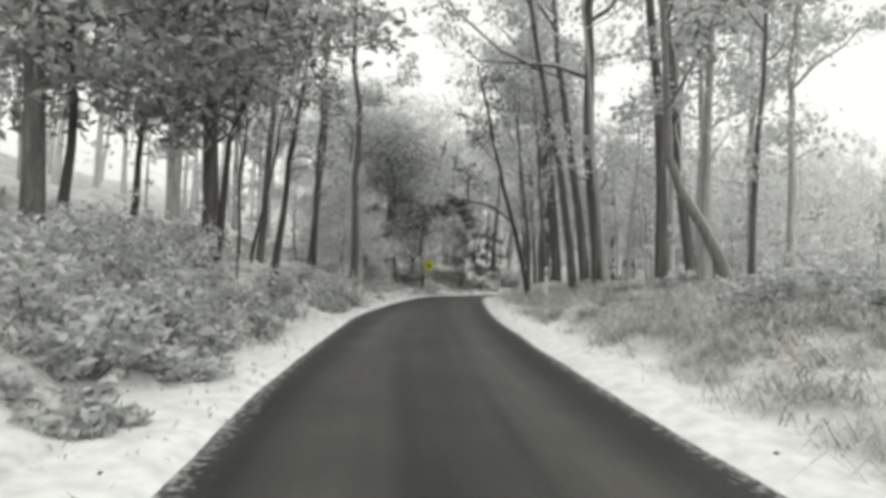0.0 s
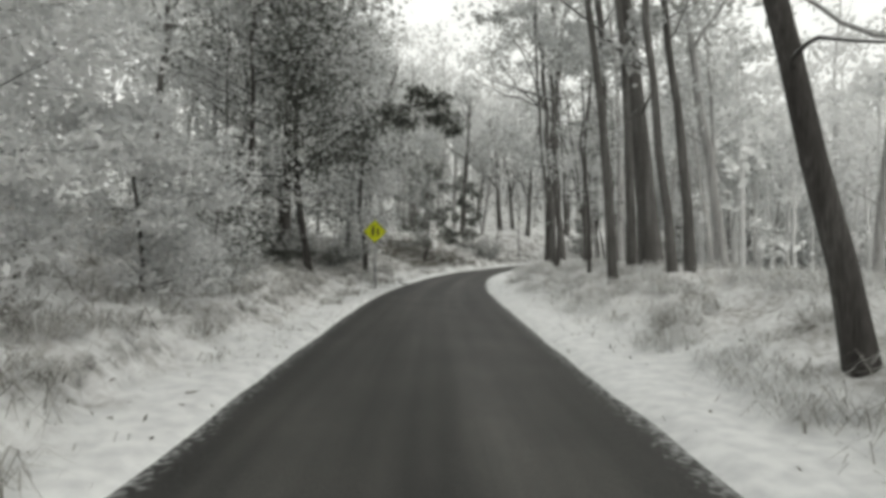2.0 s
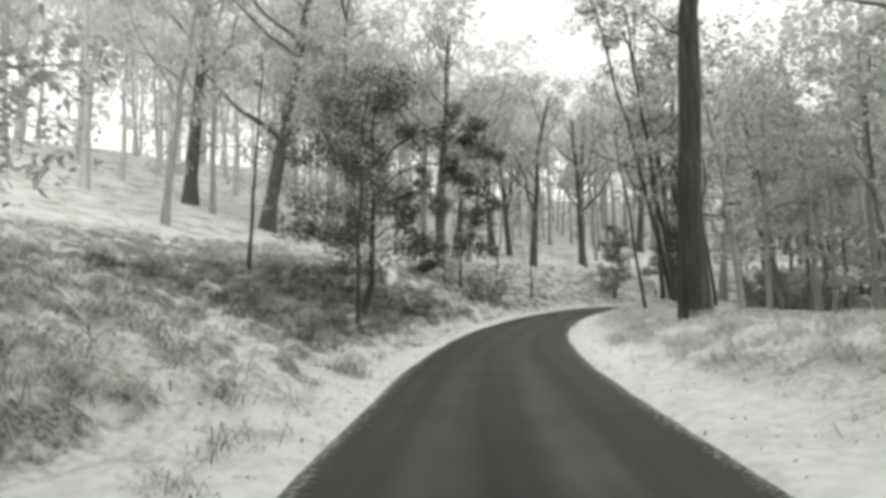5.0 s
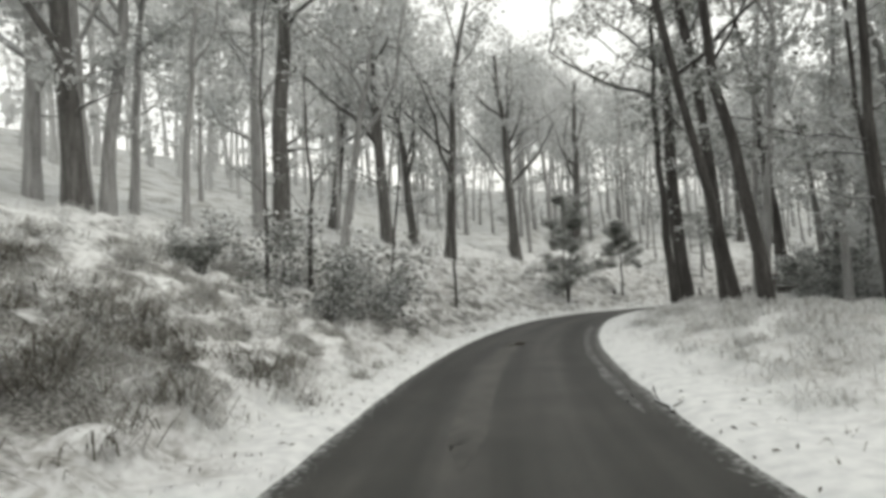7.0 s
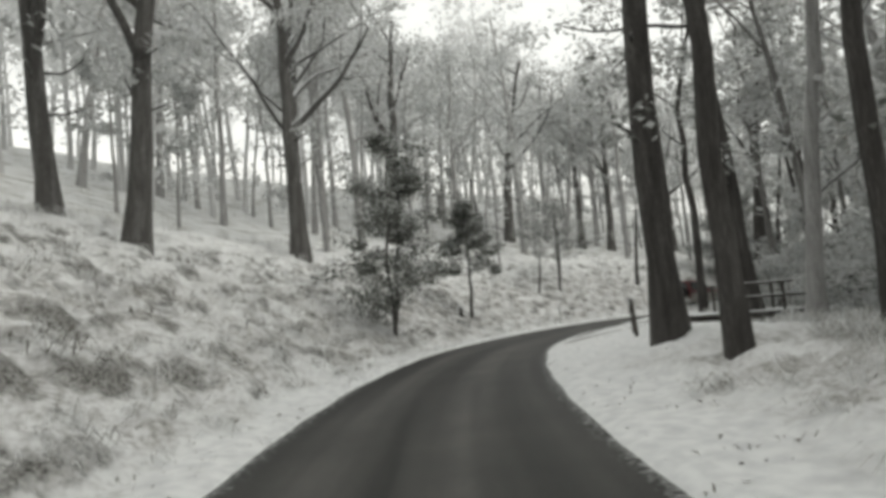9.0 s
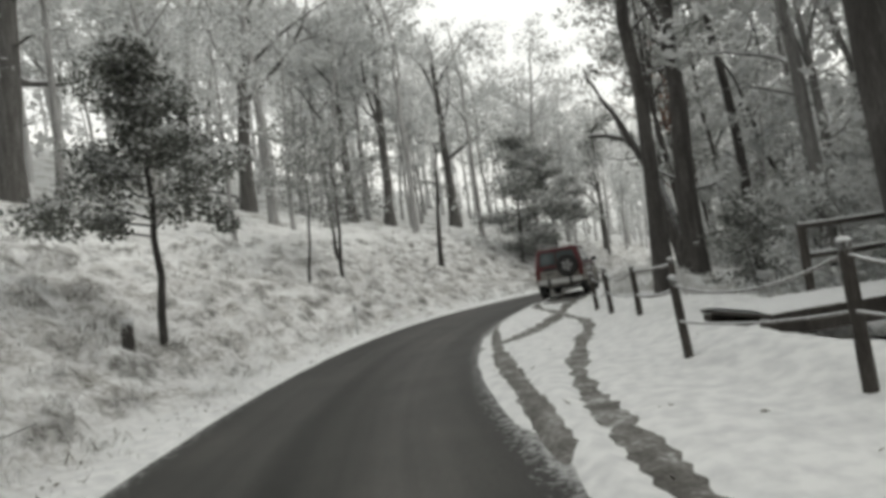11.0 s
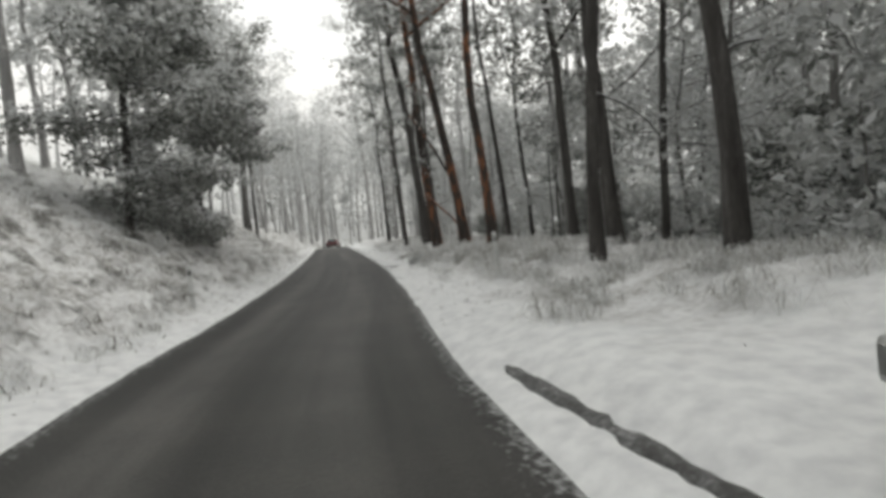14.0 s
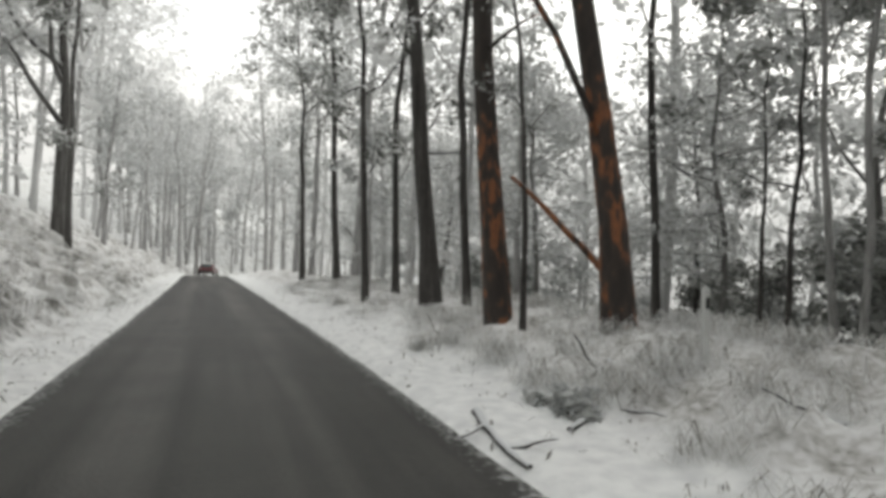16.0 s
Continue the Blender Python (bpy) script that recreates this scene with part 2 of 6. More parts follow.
def asphalt(name):
    """Dark wet asphalt, patched and worn, with a darker crown and paler wheel paths that include painted wet sheen."""
    m = material(name, [(0.020, 0.0195, 0.018), (0.031, 0.030, 0.028), (0.047, 0.045, 0.041)], 0.8, 0.62, 0.5, 45, (0.3, 0.68), world_grain=True)
    n, k = m.node_tree.nodes, m.node_tree.links
    shader = n["Principled BSDF"]
    base = shader.inputs["Base Color"].links[0].from_socket
    uv = n.new("ShaderNodeUVMap")
    uv.uv_map = "road"
    stretch = n.new("ShaderNodeMapping")
    stretch.inputs["Scale"].default_value = (1.5, 0.05, 1)
    k.new(uv.outputs[0], stretch.inputs["Vector"])
    streak = n.new("ShaderNodeTexNoise")
    streak.inputs["Scale"].default_value, streak.inputs["Detail"].default_value = 1.0, 4
    k.new(stretch.outputs[0], streak.inputs["Vector"])
    tone = n.new("ShaderNodeMapRange")
    tone.inputs["From Min"].default_value, tone.inputs["From Max"].default_value = 0.35, 0.65
    tone.inputs["To Min"].default_value, tone.inputs["To Max"].default_value = 0.62, 2.0
    k.new(streak.outputs[0], tone.inputs["Value"])
    cut = n.new("ShaderNodeSeparateXYZ")
    k.new(uv.outputs[0], cut.inputs[0])
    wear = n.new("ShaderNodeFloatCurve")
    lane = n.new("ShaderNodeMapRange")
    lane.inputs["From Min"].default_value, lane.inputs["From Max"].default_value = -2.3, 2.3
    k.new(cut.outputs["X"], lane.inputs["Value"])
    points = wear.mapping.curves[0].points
    # paler lanes hold both wheel wear and the sheen of wet asphalt
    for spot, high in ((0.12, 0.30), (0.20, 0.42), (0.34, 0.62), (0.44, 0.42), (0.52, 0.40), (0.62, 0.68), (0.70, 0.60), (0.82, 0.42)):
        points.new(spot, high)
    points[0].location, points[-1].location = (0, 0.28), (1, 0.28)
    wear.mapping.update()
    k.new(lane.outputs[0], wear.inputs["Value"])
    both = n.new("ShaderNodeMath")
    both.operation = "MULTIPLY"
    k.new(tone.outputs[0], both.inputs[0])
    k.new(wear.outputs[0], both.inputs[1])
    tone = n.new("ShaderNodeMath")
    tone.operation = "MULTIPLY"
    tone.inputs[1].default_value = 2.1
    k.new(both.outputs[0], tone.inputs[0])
    mix = n.new("ShaderNodeVectorMath")
    mix.operation = "SCALE"
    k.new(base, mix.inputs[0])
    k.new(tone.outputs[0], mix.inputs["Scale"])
    speck = n.new("ShaderNodeTexNoise")
    speck.inputs["Scale"].default_value, speck.inputs["Detail"].default_value = 16.0, 8
    ground = n.new("ShaderNodeNewGeometry")
    k.new(ground.outputs["Position"], speck.inputs["Vector"])
    out = n.new("ShaderNodeMath")
    out.operation = "ABSOLUTE"
    k.new(cut.outputs["X"], out.inputs[0])
    ragged = n.new("ShaderNodeMath")
    ragged.operation = "MULTIPLY_ADD"
    ragged.inputs[1].default_value = 0.9
    k.new(speck.outputs[0], ragged.inputs[0])
    k.new(out.outputs[0], ragged.inputs[2])
    fringe = n.new("ShaderNodeMapRange")
    fringe.inputs["From Min"].default_value, fringe.inputs["From Max"].default_value = 2.24, 2.52
    fringe.inputs["To Max"].default_value = 0.75
    k.new(ragged.outputs[0], fringe.inputs["Value"])
    slushy = n.new("ShaderNodeMixRGB")
    slushy.inputs[2].default_value = (0.55, 0.56, 0.56, 1)
    k.new(fringe.outputs[0], slushy.inputs[0])
    k.new(mix.outputs[0], slushy.inputs[1])
    k.new(slushy.outputs[0], shader.inputs["Base Color"])
    return m


SLUSH = material("dark_slush", [(0.05, 0.046, 0.04), (0.10, 0.095, 0.085), (0.22, 0.215, 0.205), (0.60, 0.61, 0.61)], 3.2, 0.6, 0.6, 6, (0.34, 0.68), world_grain=True)
BANK = material("snowy_grass_bank", [(0.15, 0.14, 0.12), (0.42, 0.42, 0.40), (0.70, 0.71, 0.71), (0.80, 0.81, 0.82)], 0.9, 0.95, 0.9, 9, (0.3, 0.62), world_grain=True)
BARK = material("dark_furrowed_bark", [(0.034, 0.031, 0.029), (0.072, 0.067, 0.063), (0.16, 0.153, 0.147)], 2.2, 0.95, 1.0, 9, (0.34, 0.7), stretch=(3, 3, 0.3), snow=0.85, snow_at=(0.28, 0.6))
# these three barks are paled to put distance haze into their colour
PALE_BARK = material("frosted_hazed_grey_bark", [(0.22, 0.215, 0.21), (0.36, 0.355, 0.35), (0.50, 0.50, 0.50)], 3.0, 0.95, 0.6, 6, stretch=(3, 3, 0.35), snow=0.85, snow_at=(0.2, 0.5))
FROST_HAZE_BARK = material("frosted_hazed_dark_bark", [(0.06, 0.056, 0.053), (0.115, 0.11, 0.105), (0.23, 0.225, 0.22)], 2.6, 0.95, 0.9, 8, (0.32, 0.7), stretch=(3, 3, 0.3), snow=0.85, snow_at=(0.25, 0.55))
GREY_BARK = material("grey_gum_bark", [(0.11, 0.106, 0.102), (0.20, 0.195, 0.19), (0.33, 0.325, 0.32)], 3.0, 0.95, 0.7, 6, stretch=(3, 3, 0.35), snow=0.8, snow_at=(0.25, 0.55))
RED_BARK = material("peeling_orange_bark", [(0.045, 0.038, 0.034), (0.065, 0.050, 0.043), (0.30, 0.115, 0.05), (0.07, 0.058, 0.052)], 0.5, 0.9, 0.9, 9, (0.42, 0.62), stretch=(1.6, 1.6, 0.6), snow=0.6)
LEAF_DARK = material("snow_dusted_dark_leaves", [(0.075, 0.082, 0.070), (0.125, 0.133, 0.118), (0.20, 0.208, 0.192), (0.36, 0.368, 0.355)], 2.0, 0.8, 0.0, 6, (0.12, 0.95), island=0.65)
LEAF = material("snow_dusted_gum_leaves", [(0.14, 0.148, 0.134), (0.23, 0.238, 0.224), (0.36, 0.368, 0.355), (0.56, 0.57, 0.56)], 2.0, 0.85, 0.0, 6, (0.12, 0.92), island=0.65)
# frost and the pallor of distance haze share this leaf colour
LEAF_PALE = material("frosted_hazed_gum_leaves", [(0.33, 0.34, 0.33), (0.50, 0.51, 0.50), (0.66, 0.67, 0.67), (0.78, 0.79, 0.79)], 2.0, 0.9, 0.0, 6, (0.1, 0.9), island=0.6)
LEAF_SNOW = material("snow_lying_on_leaves", [(0.52, 0.53, 0.53), (0.68, 0.69, 0.69), (0.80, 0.81, 0.82)], 3.0, 0.9, 0.0, 6, (0.15, 0.85), island=0.5)
# near white: rime on the wattles, painted haze on the far wood
LEAF_RIME_HAZE = material("rimed_and_hazed_leaves", [(0.66, 0.665, 0.66), (0.78, 0.785, 0.785), (0.87, 0.875, 0.88)], 2.0, 0.9, 0.0, 6, (0.1, 0.9), island=0.6)
HAZE_BARK = material("hazed_bark", [(0.46, 0.46, 0.455), (0.58, 0.58, 0.58), (0.70, 0.70, 0.70)], 3.0, 0.95, 0.5, 6, stretch=(3, 3, 0.35))
GRASS = material("frosted_grass", [(0.46, 0.455, 0.435), (0.62, 0.62, 0.61), (0.76, 0.765, 0.765), (0.85, 0.86, 0.86)], 2.0, 0.9, 0.0, 6, (0.12, 0.85), island=0.8)
GREY_GRASS = material("half_frosted_grass", [(0.25, 0.242, 0.222), (0.40, 0.393, 0.37), (0.56, 0.56, 0.545), (0.75, 0.76, 0.76)], 2.0, 0.9, 0.0, 6, (0.12, 0.9), island=0.8)
DARK_GRASS = material("dark_bank_grass", [(0.085, 0.078, 0.063), (0.15, 0.14, 0.12), (0.26, 0.25, 0.23)], 2.0, 0.9, 0.0, 6, (0.1, 0.95), island=0.8)
LITTER = material("dead_leaves", [(0.04, 0.033, 0.026), (0.10, 0.085, 0.07), (0.22, 0.21, 0.19)], 3, 0.9, 0.0, 6, (0.2, 0.85), island=0.8)


def let_light_through(mat, share=0.4):
    """Lets some light pass through thin leaves."""
    n, k = mat.node_tree.nodes, mat.node_tree.links
    shader = n["Principled BSDF"]
    thin, mix = n.new("ShaderNodeBsdfTranslucent"), n.new("ShaderNodeMixShader")
    k.new(shader.inputs["Base Color"].links[0].from_socket, thin.inputs["Color"])
    mix.inputs[0].default_value = share
    k.new(shader.outputs[0], mix.inputs[1])
    k.new(thin.outputs[0], mix.inputs[2])
    k.new(mix.outputs[0], n["Material Output"].inputs["Surface"])


for one in (LEAF, LEAF_DARK, LEAF_PALE, LEAF_RIME_HAZE, LEAF_SNOW, GRASS, GREY_GRASS, DARK_GRASS):
    let_light_through(one)
PATCH = material("worn_patch_asphalt", [(0.055, 0.053, 0.049), (0.08, 0.078, 0.072), (0.11, 0.106, 0.098)], 1.5, 0.7, 0.5, 30, (0.3, 0.68), world_grain=True)
EDGE_SLUSH = material("thin_slush", [(0.04, 0.039, 0.037), (0.07, 0.07, 0.068), (0.15, 0.15, 0.15), (0.42, 0.42, 0.42)], 3.2, 0.6, 0.6, 7, (0.34, 0.68), world_grain=True)

# ---- building helpers ----


def mesh_object(name, verts, faces, mat, parent=None, label="", smooth=True):
    """A mesh object from arrays of corners and faces, alone or as a part of parent."""
    me = bpy.data.meshes.new(name)
    me.from_pydata(np.asarray(verts, float).tolist(), [], np.asarray(faces).tolist() if isinstance(faces, np.ndarray) else faces)
    me.materials.append(mat)
    if smooth:
        me.shade_smooth()
    ob = new(name, me)
    ob.parent = parent
    return tagged(ob, label) if label else ob


def part(name, bm, mat, parent=None, label="", smooth=False):
    """A bmesh as one mesh object under its thing."""
    me = bpy.data.meshes.new(name)
    bmesh.ops.recalc_face_normals(bm, faces=bm.faces)
    bm.to_mesh(me)
    bm.free()
    me.materials.append(mat)
    if smooth:
        me.shade_smooth()
    ob = new(name, me)
    ob.parent = parent
    return tagged(ob, label) if label else ob


def block(size, centre=(0, 0, 0), bevel=0.0, turn=None, bm=None, segments=2):
    """A box with rounded edges, added to bm or to a new bmesh."""
    bm = bm or bmesh.new()
    m = Matrix.Translation(centre) @ (turn or Matrix()) @ Matrix.Diagonal((*size, 1))
    made = bmesh.ops.create_cube(bm, size=1, matrix=m)["verts"]
    if bevel:
        edges = list({e for v in made for e in v.link_edges})
        bmesh.ops.bevel(bm, geom=edges, offset=bevel, segments=segments, affect="EDGES", profile=0.6)
    return bm


def rod(a, b, r0, r1=None, sides=12, bm=None, rough=0.0, cuts=1):
    """A tapered round bar from a to b, added to bm or to a new bmesh; rough: how uneven it is."""
    bm = bm or bmesh.new()
    a, b = Vector(a), Vector(b)
    turn = (b - a).to_track_quat("Z", "Y").to_matrix()
    rings = []
    for i in range(cuts + 1):
        u = i / cuts
        r = r0 + ((r0 if r1 is None else r1) - r0) * u
        ring = []
        for k in range(sides):
            w = 2 * math.pi * k / sides
            q = r * (1 + rough * noise.noise((math.cos(w) * 2 + a.x * 7, math.sin(w) * 2 + a.y * 7, u * 4)))
            ring.append(bm.verts.new(a + (b - a) * u + turn @ Vector((q * math.cos(w), q * math.sin(w), 0))))
        rings.append(ring)
    for low, high in zip(rings, rings[1:]):
        for k in range(sides):
            bm.faces.new((low[k], low[(k + 1) % sides], high[(k + 1) % sides], high[k]))
    bm.faces.new(rings[0][::-1])
    bm.faces.new(rings[-1])
    return bm


def tube(points, radii, sides=8, rng=None, rough=0.0):
    """Corners and faces of a tapered tube along a line of points."""
    p, r = np.asarray(points, float), np.asarray(radii, float)
    way = np.gradient(p, axis=0)
    way /= np.linalg.norm(way, axis=1)[:, None] + 1e-9
    side = np.cross(way, np.where(np.abs(way[:, 2:3]) > 0.9, (1.0, 0, 0), (0, 0, 1.0)))
    side /= np.linalg.norm(side, axis=1)[:, None] + 1e-9
    up = np.cross(side, way)
    w = np.arange(sides) * 2 * np.pi / sides
    wide = r[:, None] * (1 + (rng.normal(0, rough, (len(p), sides)) if rough else 0))
    v = p[:, None] + wide[..., None] * (np.cos(w)[None, :, None] * side[:, None] + np.sin(w)[None, :, None] * up[:, None])
    n, k = len(p), np.arange(sides)
    f = [np.stack([i * sides + k, i * sides + (k + 1) % sides, (i + 1) * sides + (k + 1) % sides, (i + 1) * sides + k], 1) for i in range(n - 1)]
    return v.reshape(-1, 3), np.concatenate(f)


def joined(pieces):
    """Arrays of corners and faces laid together into one."""
    verts, faces, at = [], [], 0
    for v, f in pieces:
        verts.append(v)
        faces.append(f + at)
        at += len(v)
    return np.concatenate(verts), np.concatenate(faces)


def leaves(centres, length, width, rng, droop=0.3, tilt=0.7):
    """Corners and faces of pointed leaves, one at each centre; a small tilt lays them flat."""
    n = len(centres)
    a = rng.normal(0, 1, (n, 3))
    a[:, 2] = a[:, 2] * tilt - droop
    a /= np.linalg.norm(a, axis=1)[:, None]
    b = np.cross(a, rng.normal(0, 1, (n, 3)) + (0, 0, 2.0 * (tilt < 0.5)))
    b /= np.linalg.norm(b, axis=1)[:, None] + 1e-9
    size = rng.uniform(0.6, 1.35, (n, 1))
    a, b = a * length * size / 2, b * width * size / 2
    v = np.stack([centres - a, centres + b - a * 0.2, centres + a, centres - b - a * 0.2], 1).reshape(-1, 3)
    return v, np.arange(4 * n).reshape(n, 4)


# ---- ground, verges and road ----


def bumps(xy, size, seed):
    """Smooth bumps of about the given size at every place, from -1 to 1."""
    return np.array([noise.noise((x / size + seed, y / size - seed, seed * 1.7)) for x, y in xy])


def tussock_field(xy, cell=0.66):
    """Rounded tussocks of uneven size on a scattered grid: 0 between them, up to 1 on their tops."""
    xy = np.asarray(xy) + 0.12 * np.stack([bumps(xy, 0.5, 21.0), bumps(xy, 0.5, 33.0)], 1)
    base, best = np.floor(xy / cell), np.zeros(len(xy))
    for i in (-1, 0, 1):
        for j in (-1, 0, 1):
            at = base + (i, j)
            mix = np.sin(at @ np.array([[12.9898, 39.346, 73.156], [78.233, 11.135, 52.235]])) * 43758.5453
            mix = mix - np.floor(mix)
            spot = (at + 0.15 + 0.7 * mix[:, :2]) * cell
            size = np.where(mix[:, 2] < 0.16, 0.0, 0.45 + 0.75 * mix[:, 2])
            r = np.hypot(*(xy - spot).T) / (cell * 0.62 * np.maximum(size, 0.2))
            best = np.maximum(best, size * np.sqrt(np.clip(1 - r * r, 0, 1)))
    return best


def ground_sheet():
    def lines(low, high):
        out = list(np.arange(low, high + 0.1, 1.5))
        step = 2.5
        while out[-1] < high + 1500:
            out.append(out[-1] + step)
            out.insert(0, out[0] - step)
            step *= 1.25
        return np.array(out)
    gx, gy = lines(-45, 135), lines(-40, 170)
    xy = np.stack(np.meshgrid(gx, gy, indexing="ij"), -1).reshape(-1, 2)
    s, d, z = road_place(xy)
    h = z + rise(s, d) + 0.3 * bumps(xy, 6, 3.0) * ease(np.abs(d), 8, 14)
    sunk = np.where(d < 0, 1 - ease(-d, 11.0, 12.5), 1 - ease(d, 8.5, 10.0))
    h = h - 0.45 * sunk - 0.15
    n, m = len(gx), len(gy)
    i = np.arange(n * m).reshape(n, m)
    f = np.stack([i[:-1, :-1], i[1:, :-1], i[1:, 1:], i[:-1, 1:]], -1).reshape(-1, 4)
    tagged(mesh_object("ground", np.c_[xy, h], f, BANK), "forest floor under thin snow with grass showing through", "ground", kind="structure")


def strip(name, columns, first, last, mat, label, category, lift, step=0.4):
    """A band of ground that follows the road, with a height from lift(s, d, xy)."""
    rows = np.arange(first, last, step)
    cols = np.array(columns)
    line, side = (np.stack([np.interp(rows, ALONG, v[:, k]) for k in (0, 1)], 1) for v in (LINE, SIDE))
    xy = line[:, None] + side[:, None] * cols[None, :, None]
    s, d = np.broadcast_to(rows[:, None], xy.shape[:2]), np.broadcast_to(cols[None], xy.shape[:2])
    flat = xy.reshape(-1, 2)
    z = np.interp(s.ravel(), ALONG, LINE[:, 2]) + lift(s.ravel(), d.ravel(), flat)
    n, m = len(rows), len(cols)
    i = np.arange(n * m).reshape(n, m)
    f = np.stack([i[:-1, :-1], i[:-1, 1:], i[1:, 1:], i[1:, :-1]], -1).reshape(-1, 4)
    ob = mesh_object(name, np.c_[flat, z], f, mat)
    uv = ob.data.uv_layers.new(name="road")
    at = np.stack([d.ravel(), s.ravel()], 1)
    loops = np.empty(len(ob.data.loops), int)
    ob.data.loops.foreach_get("vertex_index", loops)
    uv.data.foreach_set("uv", at[loops].astype(np.float32).ravel())
    return tagged(ob, label, category, kind="structure")


# wheel marks that cross the snow of the lay-by, from the road to the parked car
RUTS = [(smooth_line([(x, y, 0) for x, y in way], 0.12)[:, :2], wide) for wide, way in (
    (0.27, [(27.6, 102.35), (28.6, 102.75), (30.2, 103.62), (32.3, 104.8), (34.45, 105.89), (37.5, 107.3), (39.65, 108.3)]),
    (0.15, [(42.5, 107.85), (44.4, 108.22), (46.6, 108.48), (49.4, 108.67)]),
    (0.30, [(26.4, 101.0), (28.0, 101.8), (29.55, 102.56), (31.5, 103.35), (34.0, 104.0), (36.0, 104.4), (37.3, 104.9), (38.5, 105.7), (40.0, 106.9), (41.2, 107.5), (42.5, 107.75)]),
    (0.42, [(34.4, 106.0), (35.4, 105.85), (36.6, 105.8), (38.2, 105.9), (39.5, 106.05), (41.2, 106.25)]),
    # the wide last band darkens the ground for shade under the car
    (1.5, [(41.0, 106.55), (42.4, 106.85), (44.2, 107.15), (46.2, 107.5)]))]


def bank_lift(s, d, xy):
    tuft = np.where(d < 0, ease(-d, 2.5, 3.4), ease(d, 2.9, 3.9))
    calm = 1 - 0.85 * ease(s, S_YARD - 8, S_YARD) * (1 - ease(s, S_CAR, S_CAR + 6)) * (d > 0)
    h = rise(s, d)
    edge = 0.07 * bumps(xy, 2.1, 5.0) + 0.06 * bumps(xy, 0.9, 9.0)
    h = h + 0.05 * ease(np.abs(d) + edge, 1.78, 2.08) - 0.05 + 0.025
    mound = (0.30 * tussock_field(xy) + 0.06 * bumps(xy, 0.42, 7.0)) * np.where(d < 0, 1.0, 0.6)
    h = h + tuft * calm * mound + 0.012 * bumps(xy, 0.3, 4.0) * ease(np.abs(d), 2.0, 2.4)
    tracks = 0
    for line, wide in RUTS:
        near = np.full(len(xy), 9.0)
        close = (s > S_YARD - 8) & (s < S_CAR + 25) & (d > 0) & (d < 7)
        if close.any():
            near[close] = np.min(np.hypot(xy[close, None, 0] - line[None, :, 0], xy[close, None, 1] - line[None, :, 1]), axis=1)
        tracks = np.maximum(tracks, 1 - ease(near, wide * 0.5, wide * 0.5 + 0.16))
    h = h - 0.05 * tracks
    far = np.where(d < 0, ease(-d, 12.2, 13.0), ease(d, 9.6, 10.4))
    return h - 0.5 * far


def wheel_track(line, wide, mat):
    """A dark band: slush and mud in the bottom of a wheel mark, and shade under the car."""
    way = np.gradient(line, axis=0)
    way /= np.linalg.norm(way, axis=1)[:, None]
    side = np.stack([way[:, 1], -way[:, 0]], 1)
    u = np.linspace(-0.5, 0.5, 5)
    rag = 0.95 + 0.7 * bumps(line, 0.23, 6.0)[:, None] + 0.7 * bumps(line, 1.1, 2.0)[:, None]
    rag = np.clip(rag, 0.35, 1.35) * np.sqrt(np.clip(np.minimum(np.arange(len(line)), np.arange(len(line))[::-1]) / 4 + 0.05, 0, 1))[:, None]
    xy = line[:, None] + side[:, None] * (u[None] * wide * np.maximum(rag, 0.12))[..., None]
    flat = xy.reshape(-1, 2)
    s, d, z = road_place(flat)
    z = z + bank_lift(s, d, flat) + 0.012 + 0.02 * (1 - 4 * np.tile(u, len(line)) ** 2) - 0.01
    i = np.arange(len(flat)).reshape(len(line), 5)
    f = np.stack([i[:-1, :-1], i[:-1, 1:], i[1:, 1:], i[1:, :-1]], -1).reshape(-1, 4)
    tagged(mesh_object("wheel_track", np.c_[flat, z], f, mat), "dark slushy wheel tracks and car shade in the snow", "wheel track", kind="structure")


def road_mark(first, last, middle, wide, mat, label, category, ragged):
    """A worn band or a line of slush on the asphalt, with uneven edges."""
    s = np.arange(first, last, 0.2)
    i = np.searchsorted(ALONG, s)
    taper = np.sqrt(np.clip(np.minimum(s - first, last - s) / 1.2, 0.02, 1))
    rag = np.stack([1 + ragged * (bumps(LINE[i, :2], 0.45, k) + bumps(LINE[i, :2], 1.6, k + 3)) for k in (2.0, 9.0)], 1) * taper[:, None]
    d = middle + wide / 2 * np.stack([-rag[:, 0], -0.4 * rag[:, 0], 0.4 * rag[:, 1], rag[:, 1]], 1)
    xy = LINE[i, None, :2] + SIDE[i, None] * d[..., None]
    z = LINE[i, 2][:, None] + 0.02 - 0.003 * d * d + 0.006
    n = np.arange(len(s) * 4).reshape(-1, 4)
    f = np.stack([n[:-1, :-1], n[:-1, 1:], n[1:, 1:], n[1:, :-1]], -1).reshape(-1, 4)
    tagged(mesh_object("road_mark", np.c_[xy.reshape(-1, 2), z.ravel()], f, mat), label, category, kind="structure")


